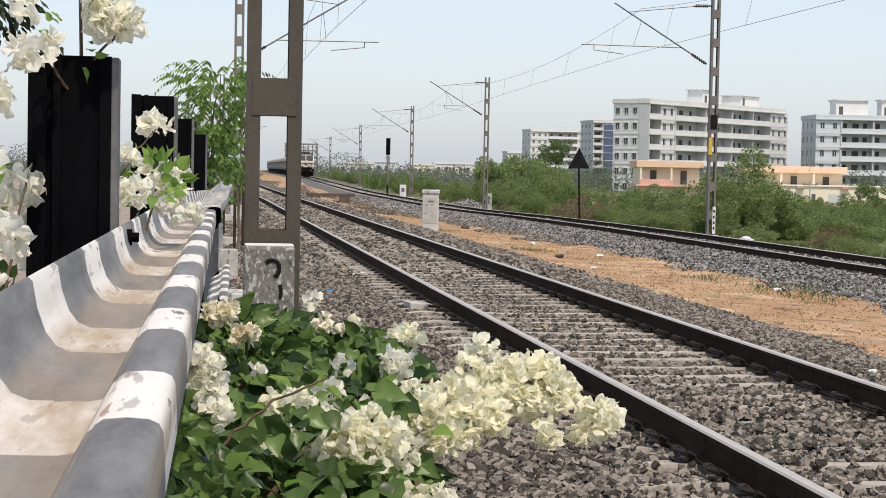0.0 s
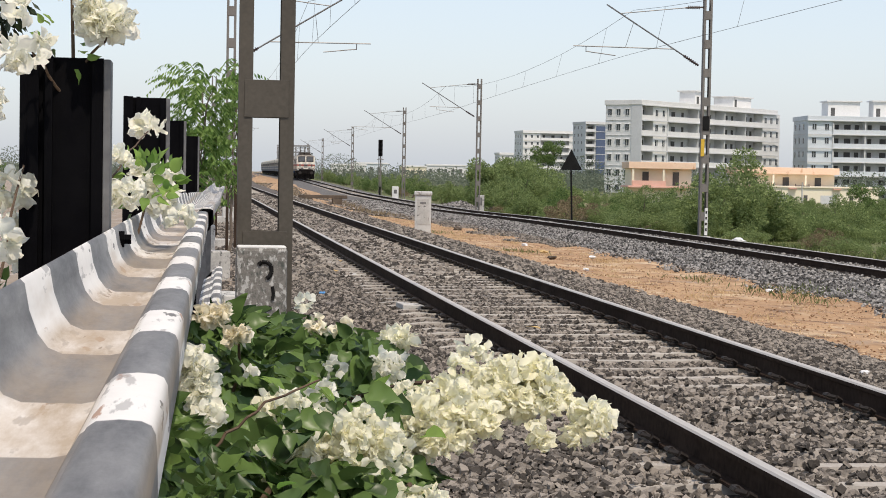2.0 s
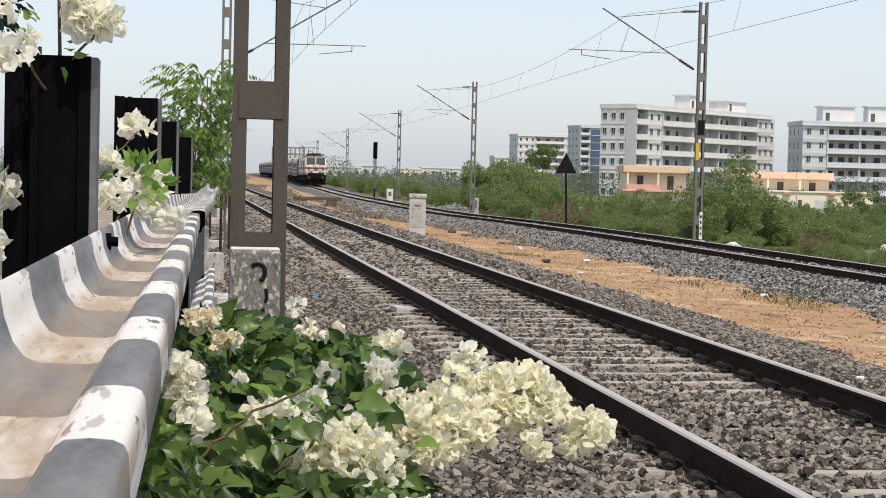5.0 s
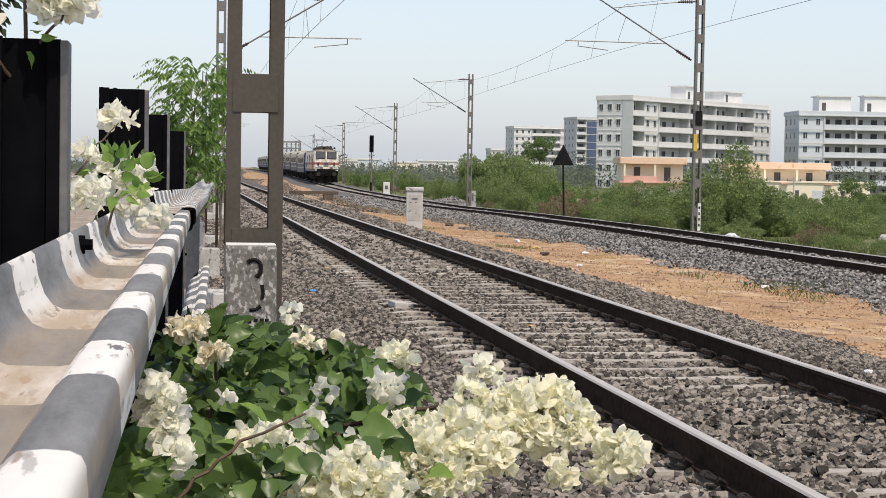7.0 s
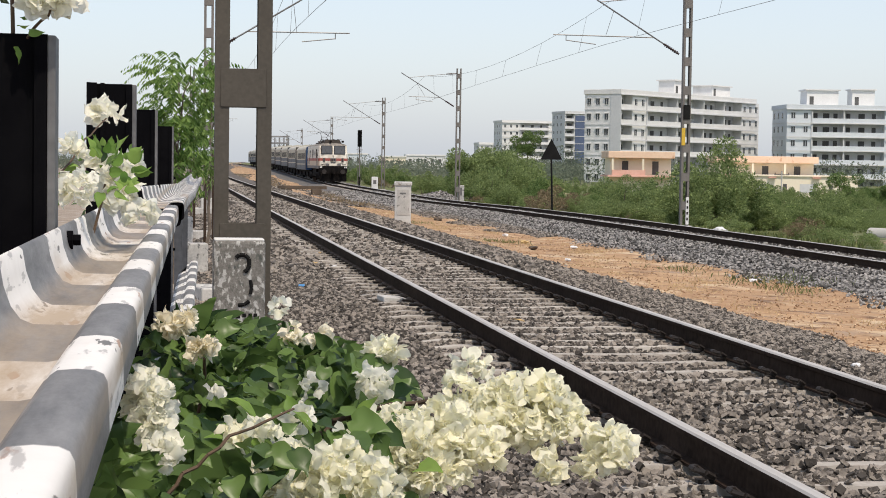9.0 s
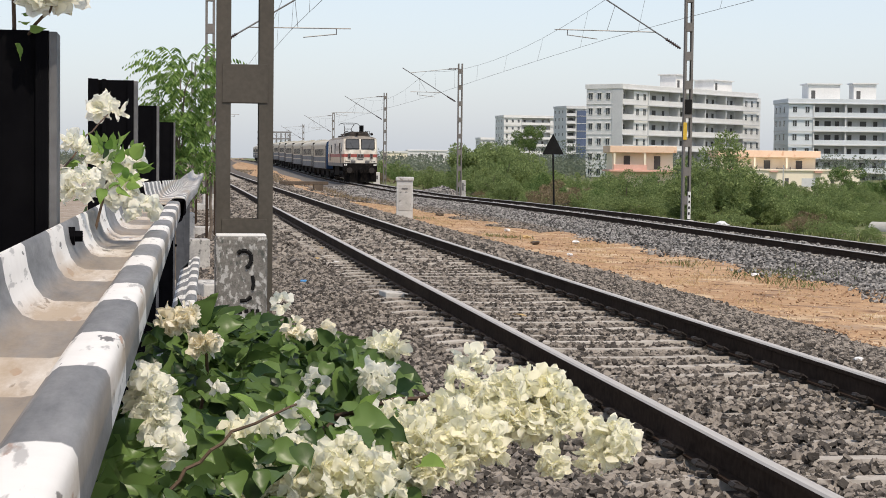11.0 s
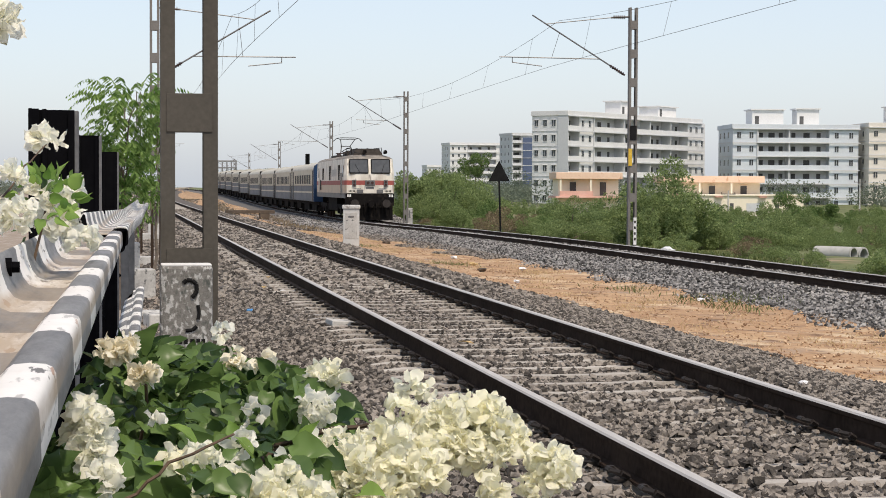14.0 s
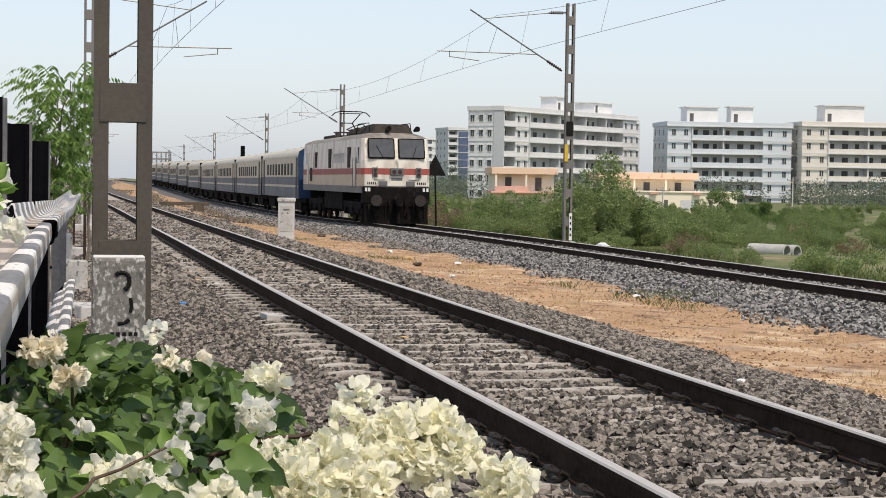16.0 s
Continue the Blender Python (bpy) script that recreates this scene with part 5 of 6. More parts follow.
    q = np.stack([rng.uniform(-.02, .17, 36), rng.uniform(1.82, 2.0, 36), np.zeros(36)], 1)
    q[:, 2] = 1.0 + .4 * q[:, 0] + rng.uniform(-.025, .012, 36)
    part_np("leaves", cast(LEAF_V, LEAF_F, q, rng.normal(0, .6, q.shape) + np.array([.3, -.4, -.6]), .030 * rng.uniform(.6, 1.3, 36), rng, .02, np.array([0, -.6, .8])), M["leaf"], bush, "leaves along a bare arching twig", "stuff", True)
    prng = random.Random(5)
    stem(bush, curve_pts((-.01, 1.86, 1.0), (.13, 1.92, 1.085), .018, 12, .003, prng), .0022, .0013)
    for a, b, sag, r in (((-.02, 1.85, .80), (.21, 2.42, 1.0), .03, .006), ((.21, 2.42, 1.0), (.46, 2.3, 1.03), .02, .004), ((.05, 3.4, .2), (-.02, 1.85, .80), .15, .009), ((.1, 2.5, .3), (.25, 1.95, .95), .1, .006),
                         ((.1, 3.2, .5), (.30, 2.6, 1.06), .04, .004), ((.0, 3.0, .6), (.05, 2.7, 1.05), .05, .004), ((.1, 2.4, -.45), (.1, 2.5, .3), .0, .013), ((.05, 3.4, -.45), (.05, 3.4, .2), 0, .013)):
        stem(bush, curve_pts(a, b, sag, wob=.006, rng=prng), r, r * .6)


def bougainvillea_behind():
    """The one that climbs behind the posts."""
    rng = np.random.default_rng(21)
    bush = thing("bougainvillea_bush", "tall white bougainvillea climbing behind the black posts", "bush", "bougainvilleas")
    for c, r, n in (((-.312, 2.6, 1.597), (.012, .012, .018), 7), ((-.222, 2.6, 1.625), (.03, .03, .016), 16), ((-.17, 2.6, 1.580), (.030, .02, .014), 34), ((-.303, 2.5, 1.522), (.03, .03, .018), 14), ((-.275, 2.55, 1.545), .008, 4), ((-.336, 2.3, 1.445), (.022, .02, .014), 16),
                    ((-.335, 2.2, 1.352), .012, 6), ((-.324, 2.6, 1.315), (.024, .03, .024), 18), ((-.311, 2.3, 1.24), (.026, .03, .03), 18), ((-.30, 2.7, 1.224), (.03, .03, .036), 26), ((-.34, 2.2, 1.2), (.02, .03, .04), 18),
                    ((-.131, 3.6, 1.437), (.026, .02, .014), 14), ((-.14, 3.3, 1.342), .010, 6), ((-.085, 3.5, 1.347), .012, 6), ((-.155, 3.0, 1.305), (.02, .02, .018), 18), ((-.105, 3.3, 1.296), (.028, .03, .016), 30), ((-.062, 3.4, 1.253), (.018, .02, .012), 12), ((-.175, 3.2, 1.362), .010, 6)):
        flower_cluster(bush, c, r, max(3, int(n * .85)), M["bract_white"], rng, .027)
    p, d = in_balls([(-.40, 2.55, 1.25, .05, .2, .14), (-.25, 2.68, 1.56, .06, .03, .05), (-.13, 3.2, 1.30, .05, .2, .06), (-.38, 2.7, .9, .07, .5, .3)], 240, rng)
    part_np("leaves", cast(LEAF_V, LEAF_F, p, d + np.array([0, -.1, -.4]), .032 * rng.uniform(.6, 1.2, len(p)), rng, .02), M["leaf"], bush, "green leaves", "stuff", True)
    p, d = in_balls([(-.12, 3.2, 1.33, .06, .2, .05), (-.09, 3.4, 1.37, .03, .03, .02), (-.24, 2.6, 1.55, .05, .04, .06), (-.39, 2.4, 1.3, .05, .15, .1)], 110, rng)
    part_np("young_leaves", cast(LEAF_V, LEAF_F, p, d + np.array([0, -.2, .2]), .026 * rng.uniform(.6, 1.3, len(p)), rng, .02), M["leaf_young"], bush, "light green young leaves", "stuff", True)
    prng = random.Random(6)
    for a, b, sag, r in (((-.22, 2.68, .9), (-.235, 2.66, 1.64), .0, .005), ((-.235, 2.66, 1.5), (-.17, 2.6, 1.57), -.01, .003), ((-.235, 2.66, 1.45), (-.3, 2.55, 1.55), .0, .003), ((-.32, 2.3, -.4), (-.33, 2.28, 1.43), .0, .005),
                         ((-.22, 2.75, -.4), (-.22, 2.68, .9), .0, .008), ((-.2, 3.2, .8), (-.12, 3.3, 1.33), .02, .004), ((-.19, 3.2, 1.33), (-.13, 3.6, 1.43), .01, .002), ((-.2, 3.2, -.4), (-.2, 3.2, .8), .0, .007), ((-.33, 2.28, 1.0), (-.3, 2.6, 1.35), .03, .003)):
        stem(bush, curve_pts(a, b, sag, wob=.004, rng=prng), r, r * .6)


bougainvillea()
bougainvillea_behind()


def frond_tree(label, x, y, height, spread, n, seed, mat="tree_leaf", wide_top=False):
    """A slim young tree with drooping feathery fronds."""
    rng = np.random.default_rng(seed)
    prng = random.Random(seed)
    z0 = float(ground_z(x, y))
    tree = thing("young_tree", label, "tree", "young trees")
    stem(tree, curve_pts((x, y, z0 - .1), (x + .15, y, z0 + height * .8), 0, 8, .03, prng), .035, .012, "trunk", "bark")
    tips, P, W, S = [], [], [], []
    for i in range(n):
        k = prng.random()
        h = z0 + height * (.40 + .55 * k)
        a = prng.uniform(0, 6.28)
        r = spread * (.5 + .55 * k if wide_top else 1.05 - .55 * k) * prng.uniform(.25, 1.)
        base = Vector((x + .15 * k + r * .45 * math.cos(a), y + r * .45 * math.sin(a), h))
        tip = Vector((x + .15 * k + r * math.cos(a), y + r * math.sin(a), h + prng.uniform(-.15, .22) * height * .5))
        if i < 16:
            stem(tree, curve_pts((x + .1 * k, y, h - .25 * height * .4), base, .05, 4, .01, prng), .014, .005, "limb", "bark")
        m = 11
        for j in range(1, m):
            t = j / m
            q = base.lerp(tip, t) + Vector((0, 0, .1 * height * .25 * 4 * t * (1 - t) - .12 * t * t))
            side = (tip - base).cross(Vector((0, 0, 1))).normalized()
            for s in (-1, 1):
                P.append(q), W.append(side * s + (tip - base).normalized() * .5 + Vector((0, 0, -1.1))), S.append(.125 * prng.uniform(.7, 1.2) * (1.15 - .5 * t))
    part_np("crown", cast(BLADE_V * np.array([1, .75, 1]), BLADE_F, np.array([p[:] for p in P]), np.array([w[:] for w in W]), np.array(S), rng, .02), M[mat], tree, "drooping feathery fronds", "stuff")
    return tree


frond_tree("slim young tree with feathery drooping leaves beside the barrier", -.02, 26, 3.35, 1.0, 215, 3, wide_top=True)
frond_tree("young tree with feathery leaves behind the barrier", .50, 29, 3.5, .38, 70, 4)
frond_tree("young tree with feathery leaves along the verge", .25, 34, 2.7, .5, 60, 5)


def dark_tree():
    rng = np.random.default_rng(8)
    prng = random.Random(8)
    x, y = -4.35, 17.
    z0 = float(ground_z(x, y))
    tree = thing("roadside_tree", "dark green dense roadside tree beyond the barrier", "tree")
    stem(tree, curve_pts((x, y, z0 - .1), (x + .2, y, 3.4), 0, 6, .05, prng), .22, .10, "trunk", "bark")
    balls = []
    for i in range(26):
        a, k = prng.uniform(0, 6.28), prng.random()
        r = 2.5 * math.sqrt(prng.random())
        c = (x + .2 + r * math.cos(a), y + r * math.sin(a), 1.95 + 3.2 * k + .10 * r)
        balls.append((*c, .55, .55, .42))
        if i < 12:
            stem(tree, curve_pts((x + .2, y, 2.6 + k), c, .2, 5, .03, prng), .05, .015, "limb", "bark")
    p, d = in_balls(balls, 14000, rng, .1)
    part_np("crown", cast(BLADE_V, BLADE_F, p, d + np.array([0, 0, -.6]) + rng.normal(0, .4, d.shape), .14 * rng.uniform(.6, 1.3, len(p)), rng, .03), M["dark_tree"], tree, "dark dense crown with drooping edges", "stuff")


dark_tree()


def bush_mesh(name, mat, seed, n, w, h, leaf):
    rng = np.random.default_rng(seed)
    prng = random.Random(seed)
    ob = thing("scrub_bush", "green thorny scrub bush on the low ground", "bush", "scrub bushes")
    balls = []
    for i in range(22):
        a = prng.uniform(0, 6.28)
        r = w * math.sqrt(prng.random())
        z = h * (.2 + .72 * prng.random() * (1 - .55 * (r / w) ** 2))
        balls.append((r * math.cos(a), r * math.sin(a), z, .26 * w * prng.uniform(.6, 1.2), .26 * w, .14 * h * prng.uniform(.7, 1.3)))
    p, d = in_balls(balls, n, rng, .2)
    part_np("foliage", cast(LEAFLET_V, LEAFLET_F, p, d + rng.normal(0, .6, d.shape) + np.array([0, 0, .2]), leaf * rng.uniform(.5, 1.4, n), rng, .04), mat, ob, kind="stuff")
    for i in range(5):
        b = balls[i]
        stem(ob, curve_pts((0, 0, -.1), b[:3], .1, 4, .03, prng), .035, .01, "branch", "bark")
    return ob


BUSHES = [bush_mesh("a", M["bush_leaf"], 31, 10500, 1.5, 2.6, .085), bush_mesh("b", M["bush_leaf"], 32, 8500, 1.2, 2.1, .08), bush_mesh("c", M["bush_dark"], 33, 10000, 1.4, 2.5, .085),
          bush_mesh("d", M["bush_leaf"], 34, 8200, 1.6, 1.5, .08), bush_mesh("e", M["bush_dry"], 35, 4500, 1.1, 1.3, .065)]
prng = random.Random(77)


def plant(src, x, y, s):
    if abs(x - .42 * y) < 1.3 and y < 72:
        return None  # open ground round the drain pipes
    m = Matrix.Translation((x, y, float(ground_z(x, y)) - .05)) @ Matrix.Rotation(prng.uniform(0, 6.28), 4, "Z")
    ob = copy_thing(src, m)
    ob.scale = (s * prng.uniform(.9, 1.2), s, s * prng.uniform(.85, 1.1))
    return ob


for x, y, k, s in ((20.6, 71, 0, 1.1), (21.7, 72, 0, 1.6), (22.6, 73, 0, 1.15), (23.8, 75, 2, 1.0), (25.4, 76, 0, .95), (16.2 + 4.0, 80, 1, 1.1), (18.6, 74, 3, .8), (24.5, 74, 3, .9), (26.5, 76, 2, .8), (20.6, 100, 4, 1.0), (19.6, 92, 4, 1.1), (23.0, 128, 0, 1.5), (25.2, 133, 2, 1.6), (21.8, 124, 1, 1.3), (27.5, 140, 0, 1.6)):
    plant(BUSHES[k], x, y, s)
for i in range(150):
    y = 70 + 190 * prng.random() ** 1.2
    x = float(far_x(y)) + prng.uniform(5.5 if y > 85 else 8, 14 + y * .38)
    plant(BUSHES[prng.choice((0, 0, 1, 1, 2, 3, 3, 4))], x, y, prng.uniform(.55, .9) * (1 + max(0, y - 120) / 480))
for i in range(34):
    y = prng.uniform(40, 84)
    plant(BUSHES[prng.choice((1, 3, 3, 4))], float(far_x(y)) + prng.uniform(4.9, 9) + max(0, 60 - y) * .12, y, prng.uniform(.4, .75))
for i in range(46):
    y = prng.uniform(150, 260)
    plant(BUSHES[prng.choice((0, 1, 3, 2, 2))], y * prng.uniform(.35, .47), y, prng.uniform(.6, .9))
for i in range(60):
    y = prng.uniform(72, 150)
    plant(BUSHES[prng.choice((0, 1, 3, 3, 2))], y * prng.uniform(.36, .46), y, prng.uniform(.35, .62))
for i in range(75):
    y = prng.uniform(105, 330)
    plant(BUSHES[prng.choice((0, 0, 1, 2, 2, 3, 4))], float(far_x(y)) + prng.uniform(4.2, 13), y, prng.uniform(.6, 1.05))
for i in range(16):
    y = prng.uniform(45, 120)
    plant(BUSHES[prng.choice((2, 2, 0))], -y * prng.uniform(.10, .22) - 2, y, prng.uniform(.9, 1.4))
for k, b in enumerate(BUSHES):
    b.matrix_basis = Matrix.Translation((34 + 4 * k, 128 + 9 * k, float(ground_z(34 + 4 * k, 128 + 9 * k)) - .05))


def far_woods():
    rng = np.random.default_rng(41)
    balls = []
    for i in range(520):
        y = rng.uniform(280, 900)
        x = rng.uniform(-.22, .62) * y
        if -2 < x - near_x(y) < 1 or abs(x - far_x(y)) < 6 or abs(x - near_x(y)) < 5:
            continue
        h = rng.uniform(1.6, 3.2) * (1.8 if rng.random() < .16 else 1)
        balls.append((x, y, -1.8 + h * .55, rng.uniform(3, 9), 4, h))
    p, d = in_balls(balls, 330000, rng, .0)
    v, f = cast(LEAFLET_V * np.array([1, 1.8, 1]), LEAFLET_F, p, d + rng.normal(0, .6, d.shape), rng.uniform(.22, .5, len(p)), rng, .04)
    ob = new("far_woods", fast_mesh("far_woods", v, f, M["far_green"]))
    tagged(ob, "green woods along the horizon, haze painted into their pale colour", "woods", kind="stuff")


far_woods()


def broad_tree(x, y, height, crown, seed, mat="bush_dark"):
    rng = np.random.default_rng(seed)
    prng = random.Random(seed)
    z0 = float(ground_z(x, y))
    tree = thing("tree", "broad green tree standing above the scrub", "tree", "trees beyond the scrub")
    top = z0 + height
    stem(tree, curve_pts((x, y, z0 - .2), (x + .2, y, top - crown), 0, 5, .05, prng), .16, .07, "trunk", "bark")
    balls = []
    for i in range(16):
        a, r = prng.uniform(0, 6.28), crown * math.sqrt(prng.random())
        c = (x + r * math.cos(a), y + r * math.sin(a), top - crown * .9 + crown * .8 * prng.uniform(-.7, 1) * (1 - .4 * r / crown))
        balls.append((*c, crown * .32, crown * .32, crown * .25))
        if i < 6:
            stem(tree, curve_pts((x + .2, y, top - crown * 1.5), c, .2, 4, .04, prng), .05, .015, "limb", "bark")
    p, d = in_balls(balls, 9000, rng, .1)
    part_np("crown", cast(LEAFLET_V, LEAFLET_F, p, d + rng.normal(0, .6, d.shape), .19 * rng.uniform(.6, 1.3, len(p)), rng, .03), M[mat], tree, "loose leafy crown", "stuff")


for x, y, h, c, k in ((51.0, 260, 8.6, 2.4, 1), (25.5, 152, 5.0, 2.6, 2), (29.5, 158, 4.6, 2.4, 3), (24.0, 146, 3.8, 1.9, 6), (77.3, 200, 3.9, 2.5, 7), (82.5, 205, 2.5, 1.8, 4)):
    broad_tree(x, y, h, c, k, "bush_leaf" if k in (2, 3, 6) else "bush_dark")


def grasses():
    rng = np.random.default_rng(51)
    n = 40000
    y = 24 + 110 * rng.random(n) ** 1.4
    x = far_x(y) + 3.9 + rng.random(n) ** 1.5 * (9 + y * .25)
    tall = np.where((np.abs(x - .42 * y) < 1.3) & (y < 67), .3, 1.)
    z = ground_z(x, y) - .02
    way = np.stack([rng.normal(0, .5, n), rng.normal(0, .5, n), np.ones(n)], 1)
    v, f = cast(BLADE_V * np.array([1, .45, 1]), BLADE_F, np.stack([x, y, z], 1), way, rng.uniform(.08, .30, n) * tall, rng, .03)
    tagged(new("grass", fast_mesh("grass", v, f, M["grass"])), "green grass and weeds beside the far track", "grass", kind="stuff")
    # dry tufts on the dirt strip
    P = []
    for i in range(90):
        y0 = 16 + 70 * rng.random() ** 1.3
        x0 = near_x(y0) + 4.4 + rng.random() * (far_x(y0) - near_x(y0) - 8.5)
        k = int(rng.integers(20, 110))
        q = np.stack([x0 + rng.normal(0, .2, k), y0 + rng.normal(0, .5, k)], 1)
        P.append(q)
    P = np.concatenate(P)
    z = ground_z(P[:, 0], P[:, 1]) - .01
    way = np.stack([rng.normal(0, .8, len(P)), rng.normal(0, .8, len(P)), np.ones(len(P))], 1)
    v, f = cast(BLADE_V * np.array([1, .25, 1]), BLADE_F, np.column_stack([P, z]), way, rng.uniform(.035, .12, len(P)), rng, .03)
    tagged(new("dry_grass", fast_mesh("dry_grass", v, f, M["straw"])), "dry straw tufts on the orange dirt", "grass", kind="stuff")
    P = np.concatenate([np.stack([rng.normal(x0, r, k), rng.normal(y0, r * 2, k)], 1) for x0, y0, r, k in ((11.0, 32.2, .45, 420), (10.6, 30, .3, 160), (8.6, 47, .35, 200), (10.3, 36, .3, 120), (8.0, 61, .4, 160))])
    way = np.stack([rng.normal(0, .6, len(P)), rng.normal(0, .6, len(P)), np.ones(len(P))], 1)
    v, f = cast(BLADE_V * np.array([1, .3, 1]), BLADE_F, np.column_stack([P, ground_z(P[:, 0], P[:, 1]) - .01]), way, rng.uniform(.05, .16, len(P)), rng, .03)
    tagged(new("green_tufts", fast_mesh("green_tufts", v, f, M["grass"])), "green tufts at the edge of the dirt strip", "grass", kind="stuff")
    y = 85 + 190 * rng.random(9000) ** 1.3
    x = near_x(y) + 3.4 + rng.random(9000) * (far_x(y) - near_x(y) - 7.5)
    ok = np.sin(x * 1.1 + y * .23) * np.sin(y * .31 - x * .4) > rng.uniform(.0, 1.1, 9000)
    pos = np.stack([x, y, ground_z(x, y) + .01], 1)[ok]
    stones("dirt_clods", pos, .16, M["stone"], "scattered stones on the far dirt", rng)
    way = np.stack([rng.normal(0, .7, len(pos)), rng.normal(0, .7, len(pos)), np.ones(len(pos))], 1)
    v, f = cast(BLADE_V * np.array([1, .35, 1]), BLADE_F, pos + rng.normal(0, .2, pos.shape) * np.array([1, 1, 0]), way, rng.uniform(.1, .32, len(pos)), rng, .03)
    tagged(new("dry_grass", fast_mesh("dry_grass", v, f, M["bush_dry"])), "dry weeds between the tracks up the line", "grass", kind="stuff")
    n = 9000
    y = 15 + 75 * rng.random(n) ** 1.4
    x = near_x(y) + 3.6 + rng.random(n) * (far_x(y) - near_x(y) - 7.0)
    pos = np.stack([x, y, ground_z(x, y) + .004], 1)
    stones("dirt_pebbles", pos, .03, M["stone_dirt"], "pebbles and clods on the orange dirt", rng)


M["pale_box"] = stain(material("pale_grey_paint", (.44, .44, .43), (.58, .58, .56), .8, fine=20, coarse=2, bump=.1), (.24, .22, .20), 5, .6)
M["old_slab"] = material("old_brown_concrete", (.06, .045, .033), (.14, .11, .082), .9, fine=20, coarse=3, bump=.2)
M["stone_dirt"] = material("dirt_clod", (.26, .15, .08), (.58, .42, .27), .95, fine=30, coarse=6, bump=.3, island=.8)
grasses()


# ---------------------------------------------------------------- lineside things
def on(x, y, rz=0.):
    return pose(x, y, float(ground_z(x, y)), 0, 0, rz)


b = thing("marker_block", "lime-washed concrete marker block with worn black paint", "marker post", at=pose(.585, 16.5, -.37))
Geo().box(-.235, -.16, -.1, .235, .16, 1.01, cut=.035).ob("block", M["block"], b)
Geo().box(-.225, -.15, .998, .225, .15, 1.018, cut=.009).ob("lime_cap", M["white_paint"], b, "white lime crust on the top")
Geo().line([(-.03, -.1585, .85), (.0, -.1585, .875), (.05, -.1585, .872), (.085, -.1585, .84), (.09, -.1585, .78), (.07, -.1585, .74), (.045, -.1585, .72)], .022, n=6).ob("black_mark", M["black_paint"], b, "worn black painted stroke")
Geo().line([(.10, -.1585, .65), (.112, -.1585, .58), (.10, -.1585, .52)], .018, n=6).ob("black_mark", M["black_paint"], b, "worn black painted stroke")
Geo().line([(.09, -.1585, .46), (.05, -.1585, .425), (-.01, -.1585, .42)], .019, n=6).ob("black_mark", M["black_paint"], b, "worn black painted stroke")
for x in (-.075, -.025, .03, .085, .13):
    Geo().box(x, -.1625, .30 + .012 * (x > 0), x + .035, -.157, .345).ob("black_bar", M["black_paint"], b)

b = thing("relay_box", "pale grey concrete relay box with a capped top", "relay box", at=on(7.5, 59.4, -8))
Geo().box(-.27, -.22, -.2, .27, .22, 1.22, cut=.02).ob("body", M["pale_box"], b)
Geo().box(-.30, -.26, 1.22, .30, .26, 1.36, cut=.04).ob("cap", M["pale_box"], b)
Geo().box(-.2, -.232, .25, .2, -.222, 1.1, cut=.004).ob("door", M["concrete"], b)
Geo().box(-.1, -.24, .95, .1, -.232, 1.0).ob("plate", M["dark_band"], b)
b = thing("marker_post", "small white concrete post with a dark mark", "marker post", at=on(18.15, 164.5, -6))
Geo().box(-.3, -.2, -.3, .3, .2, 1.1, cut=.04).ob("body", M["white_paint"], b)
Geo().box(-.14, -.21, .45, .14, -.202, .8).ob("mark", M["dark_band"], b)
b = thing("marker_post", "grey concrete post with dark marks by the far mast", "marker post", at=on(17.8, 112, -6))
Geo().box(-.2, -.15, -.3, .2, .15, 1.05, cut=.04).ob("body", M["concrete"], b)
Geo().box(-.05, -.156, .4, .06, -.15, .9).ob("mark", M["dark_band"], b)

b = thing("triangle_sign", "black triangular lineside sign on a thin post", "sign", at=on(17.55, 83, -8))
Geo().tube((0, 0, -.3), (-.09, 0, 2.5), .045, n=8).ob("post", M["black_paint"], b)
Geo().add([(-.60, -.02, 2.46), (.42, -.02, 2.46), (-.09, -.02, 3.44), (-.60, .02, 2.46), (.42, .02, 2.46), (-.09, .02, 3.44)], [(0, 1, 2), (5, 4, 3), (0, 3, 4, 1), (1, 4, 5, 2), (2, 5, 3, 0)]).ob("board", M["black_paint"], b)

b = thing("railway_signal", "tall black colour-light signal with a ladder", "signal", at=on(18.55, 182.5, -5) @ Matrix.Diagonal((.85, .85, .85, 1)))
Geo().tube((0, 0, 0), (0, 0, 5.2), .08, n=8).ob("post", M["mast"], b)
Geo().tube((0, 0, 0), (0, 0, 1.1), .1, n=8).ob("foot", M["black_paint"], b)
hd = Geo().box(-.26, -.12, 4.7, .26, .12, 6.7, cut=.05).ob("head", M["black_paint"], b)
for z in (5.0, 5.5, 6.0, 6.45):
    Geo().tube((0, -.28, z), (0, -.12, z), .14, n=12, caps=False).ob("hood", M["black_paint"], hd)
lad = Geo().tube((-.2, .25, 0), (-.2, .25, 5.0), .025, n=5).tube((.2, .25, 0), (.2, .25, 5.0), .025, n=5)
for i in range(15):
    lad.tube((-.2, .25, .3 + i * .32), (.2, .25, .3 + i * .32), .015, n=4)
lad.ob("ladder", M["mast"], b)
Geo().box(-.4, -.25, 4.3, .4, .4, 4.36).ob("platform", M["mast"], b)

b = thing("concrete_beam", "broken concrete beam lying across a block between the tracks", "concrete beam", at=on(8.15, 118, 3))
Geo().box(-1.5, -.2, .28, 1.7, .2, .50, cut=.03).ob("slab", M["old_slab"], b)
Geo().box(.72, -.25, -.1, 1.35, .25, .28, cut=.03).ob("support", M["old_slab"], b)

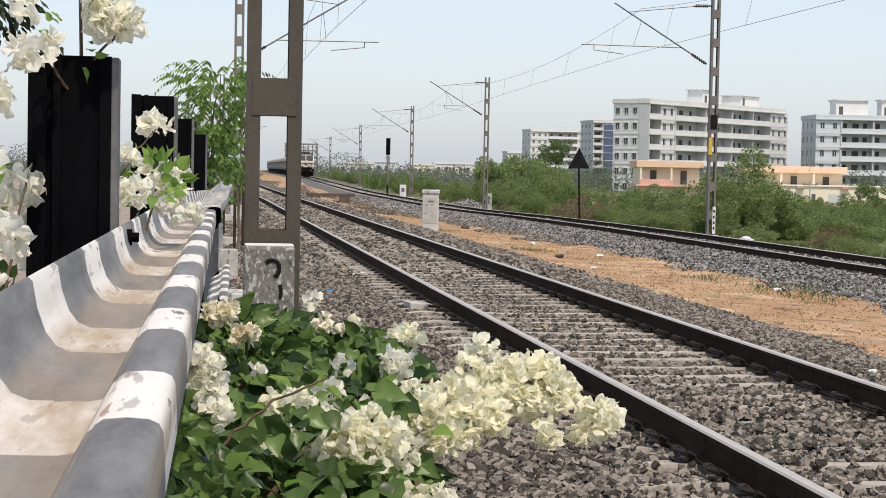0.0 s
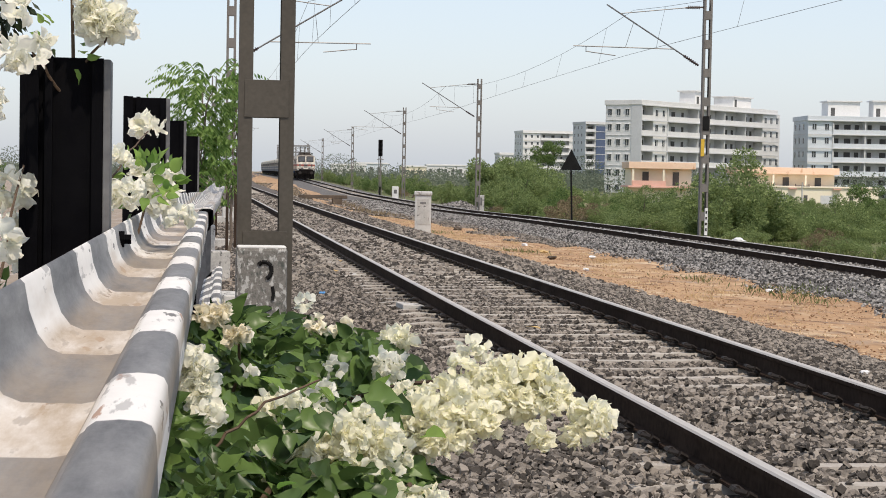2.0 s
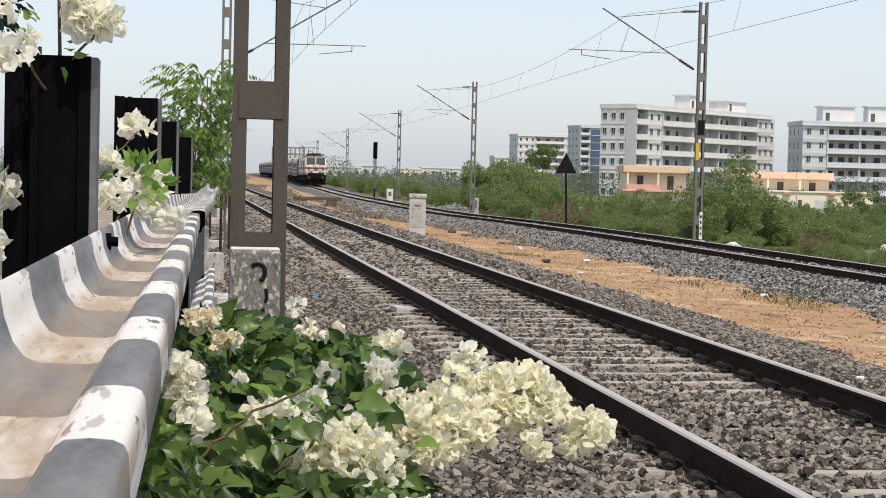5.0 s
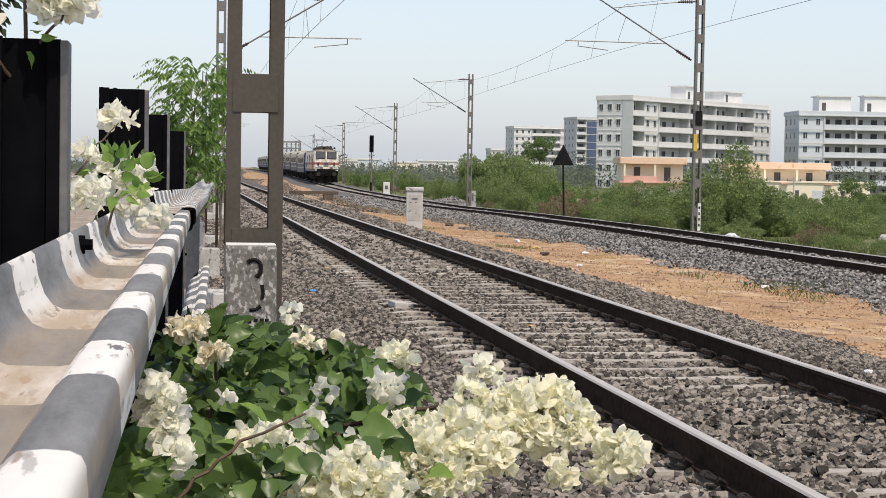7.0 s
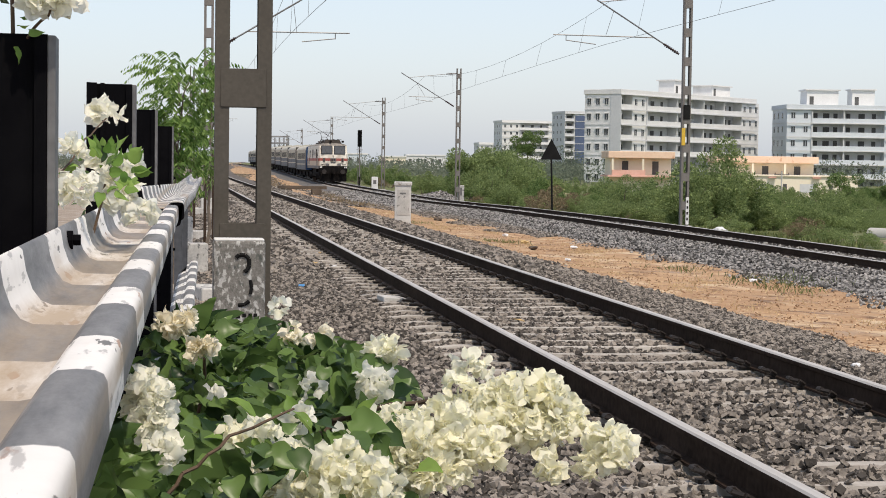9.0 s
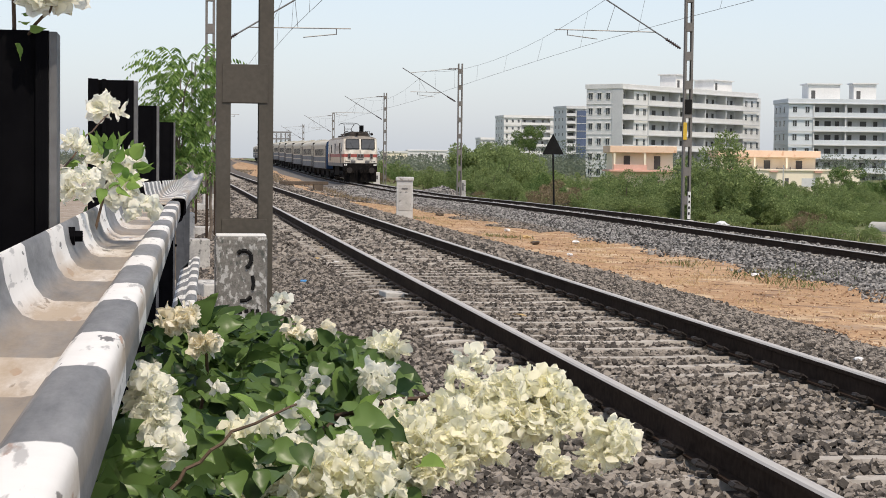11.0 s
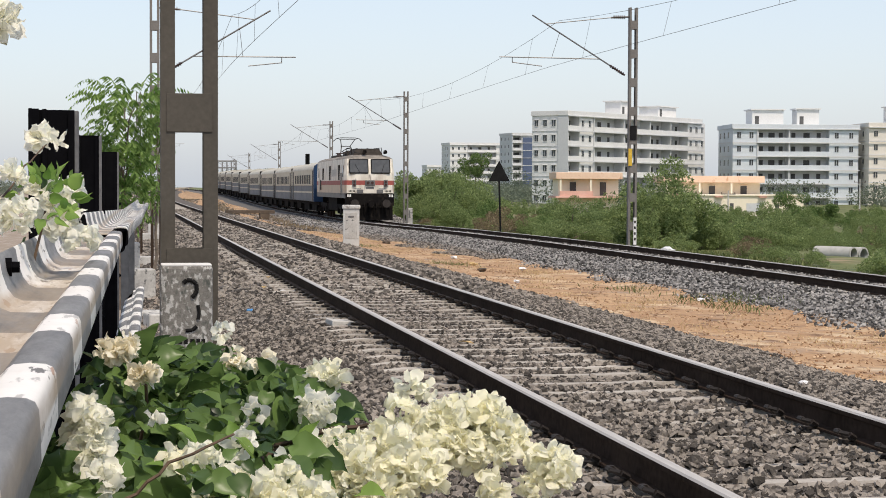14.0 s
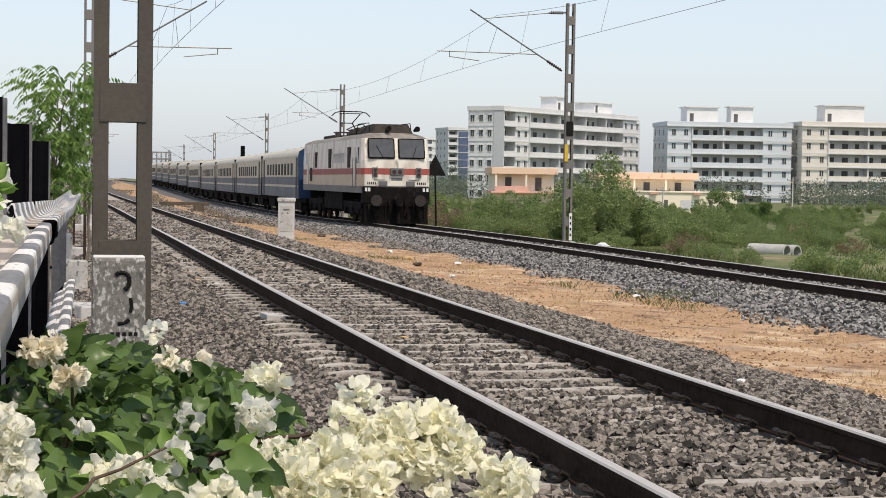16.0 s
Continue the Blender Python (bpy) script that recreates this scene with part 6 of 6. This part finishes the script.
for x, y, rz, L in ((27.25, 66.2, 34, 1.7), (27.85, 66.35, 30, 1.5)):
    b = thing("concrete_pipe", "pale concrete drain pipe lying in the grass", "pipe", "concrete pipes", at=on(x, y, rz) @ pose(0, 0, .26))
    g = Geo()
    n = 20
    ring = [(math.cos(6.2832 * i / n), math.sin(6.2832 * i / n)) for i in range(n)]
    v = [(r * c, yy, r * s) for r, yy in ((.29, -L / 2), (.29, L / 2), (.235, L / 2), (.235, -L / 2)) for c, s in ring]
    g.add(v, [(k * n + i, k * n + (i + 1) % n, ((k + 1) % 4) * n + (i + 1) % n, ((k + 1) % 4) * n + i) for k in range(4) for i in range(n)])
    g.ob("pipe_wall", M["pipe"], b, smooth=True)

for x, y, h in ((110, 258, 5.4), (74, 214, 3.6)):
    b = thing("power_pole", "thin grey power pole with a crossarm", "pole", "power poles", at=on(x, y, -20))
    Geo().tube((0, 0, -.3), (0, 0, h), .12, .08, n=8).ob("pole", M["concrete"], b)
    Geo().box(-.9, -.05, h - .5, .9, .05, h - .4).ob("crossarm", M["mast"], b)
    for s in (-.8, 0, .8):
        Geo().tube((s, 0, h - .4), (s, 0, h - .2), .05, n=6).ob("insulator", M["porcelain"], b)

# concrete lumps and old posts on the verge beside the barrier
for x, y, sx, sy, h, rz in ((.29, 28.2, .44, .36, .46, 6), (.19, 30, .22, .22, .82, 3), (.36, 24.5, .5, .4, .06, -6), (.55, 22.5, .5, .4, .15, 10), (.5, 40, .5, .5, .18, 0), (.98, 57, .8, .8, .2, 0)):
    b = thing("concrete_block", "weathered concrete block on the gravel verge", "concrete block", "verge blocks", at=on(x, y, rz))
    Geo().box(-sx / 2, -sy / 2, -.15, sx / 2, sy / 2, h, cut=.02).ob("block", M["concrete"], b)
for x, y, h in ((.62, 37, 1.9), (.82, 38.5, 1.9), (.5, 46, 1.6)):
    b = thing("fence_post", "thin rusty steel post on the verge", "post", "verge posts", at=on(x, y))
    Geo().box(-.03, -.03, -.2, .03, .03, h, cut=.004).ob("post", M["rail_side"], b)

b = thing("concrete_pad", "flat grey concrete pad beside the rail", "concrete pad", at=pose(2.42, 20.1, -.215, 0, 4, 5))
Geo().box(-.13, -.2, -.05, .13, .2, .07, cut=.01).ob("pad", M["concrete"], b)


def crumpled(name, label, x, y, z, size, mat, seed):
    r = random.Random(seed)
    bm = bmesh.new()
    bmesh.ops.create_icosphere(bm, subdivisions=2, radius=size)
    for v in bm.verts:
        v.co *= r.uniform(.55, 1.15)
        v.co.z *= .45
    me = bpy.data.meshes.new(name)
    bm.to_mesh(me)
    bm.free()
    me.materials.append(M[mat])
    ob = new(name, me)
    ob.matrix_basis = pose(x, y, z + size * .2, 0, 0, r.uniform(0, 360))
    return tagged(ob, label, "litter", "litter")


for x, y, s, mat, label in ((10.69, 32.4, .09, "plastic_white", "crumpled white plastic bag on the ballast edge"), (9.6, 52, .13, "plastic_white", "torn white plastic on the dirt"), (9.2, 47, .14, "leaf_litter", "pale crumpled paper on the dirt"),
                            (18.6, 60, .28, "plastic_white", "white plastic sheet beside the mast"), (20.3, 84, .12, "plastic_white", "white scrap among the weeds"), (1.62, 23, .05, "plastic_blue", "blue wrapper on the ballast"),
                            (2.35, 26.5, .06, "plastic_white", "white scrap beside the rail"), (8.4, 38, .08, "plastic_white", "white scrap on the dirt"), (5.35, 13.6, .045, "plastic_white", "white scrap in the ballast"), (9.8, 67, .20, "old_slab", "dark brown clod on the orange dirt"), (8.7, 43.3, .13, "old_slab", "dark brown clod among dry straw"), (10.1, 45, .11, "plastic_white", "torn white plastic at the foot of the ballast")):
    crumpled("litter", label, x, y, float(ground_z(x, y)) + .02, s, mat, int(x * 100))
for x, y, s in ((3.3, 17.2, .10), (2.1, 27, .10), (2.4, 30, .07)):
    g = Geo().add([(-s, 0, 0), (-s * .2, -s * .4, .02), (s, -.02, .01), (-s * .1, s * .45, .015), (-s, 0, .006), (-s * .2, -s * .4, .026), (s, -.02, .016), (-s * .1, s * .45, .021)], [(3, 2, 1, 0), (4, 5, 6, 7), (0, 1, 5, 4), (1, 2, 6, 5), (2, 3, 7, 6), (3, 0, 4, 7)])
    tagged(g.ob("dry_leaf", M["leaf_litter"], m=pose(x, y, -.165, 8, 0, x * 40)), "large dry yellow leaf lying on the track bed", "leaf", "dry leaves")


motions()
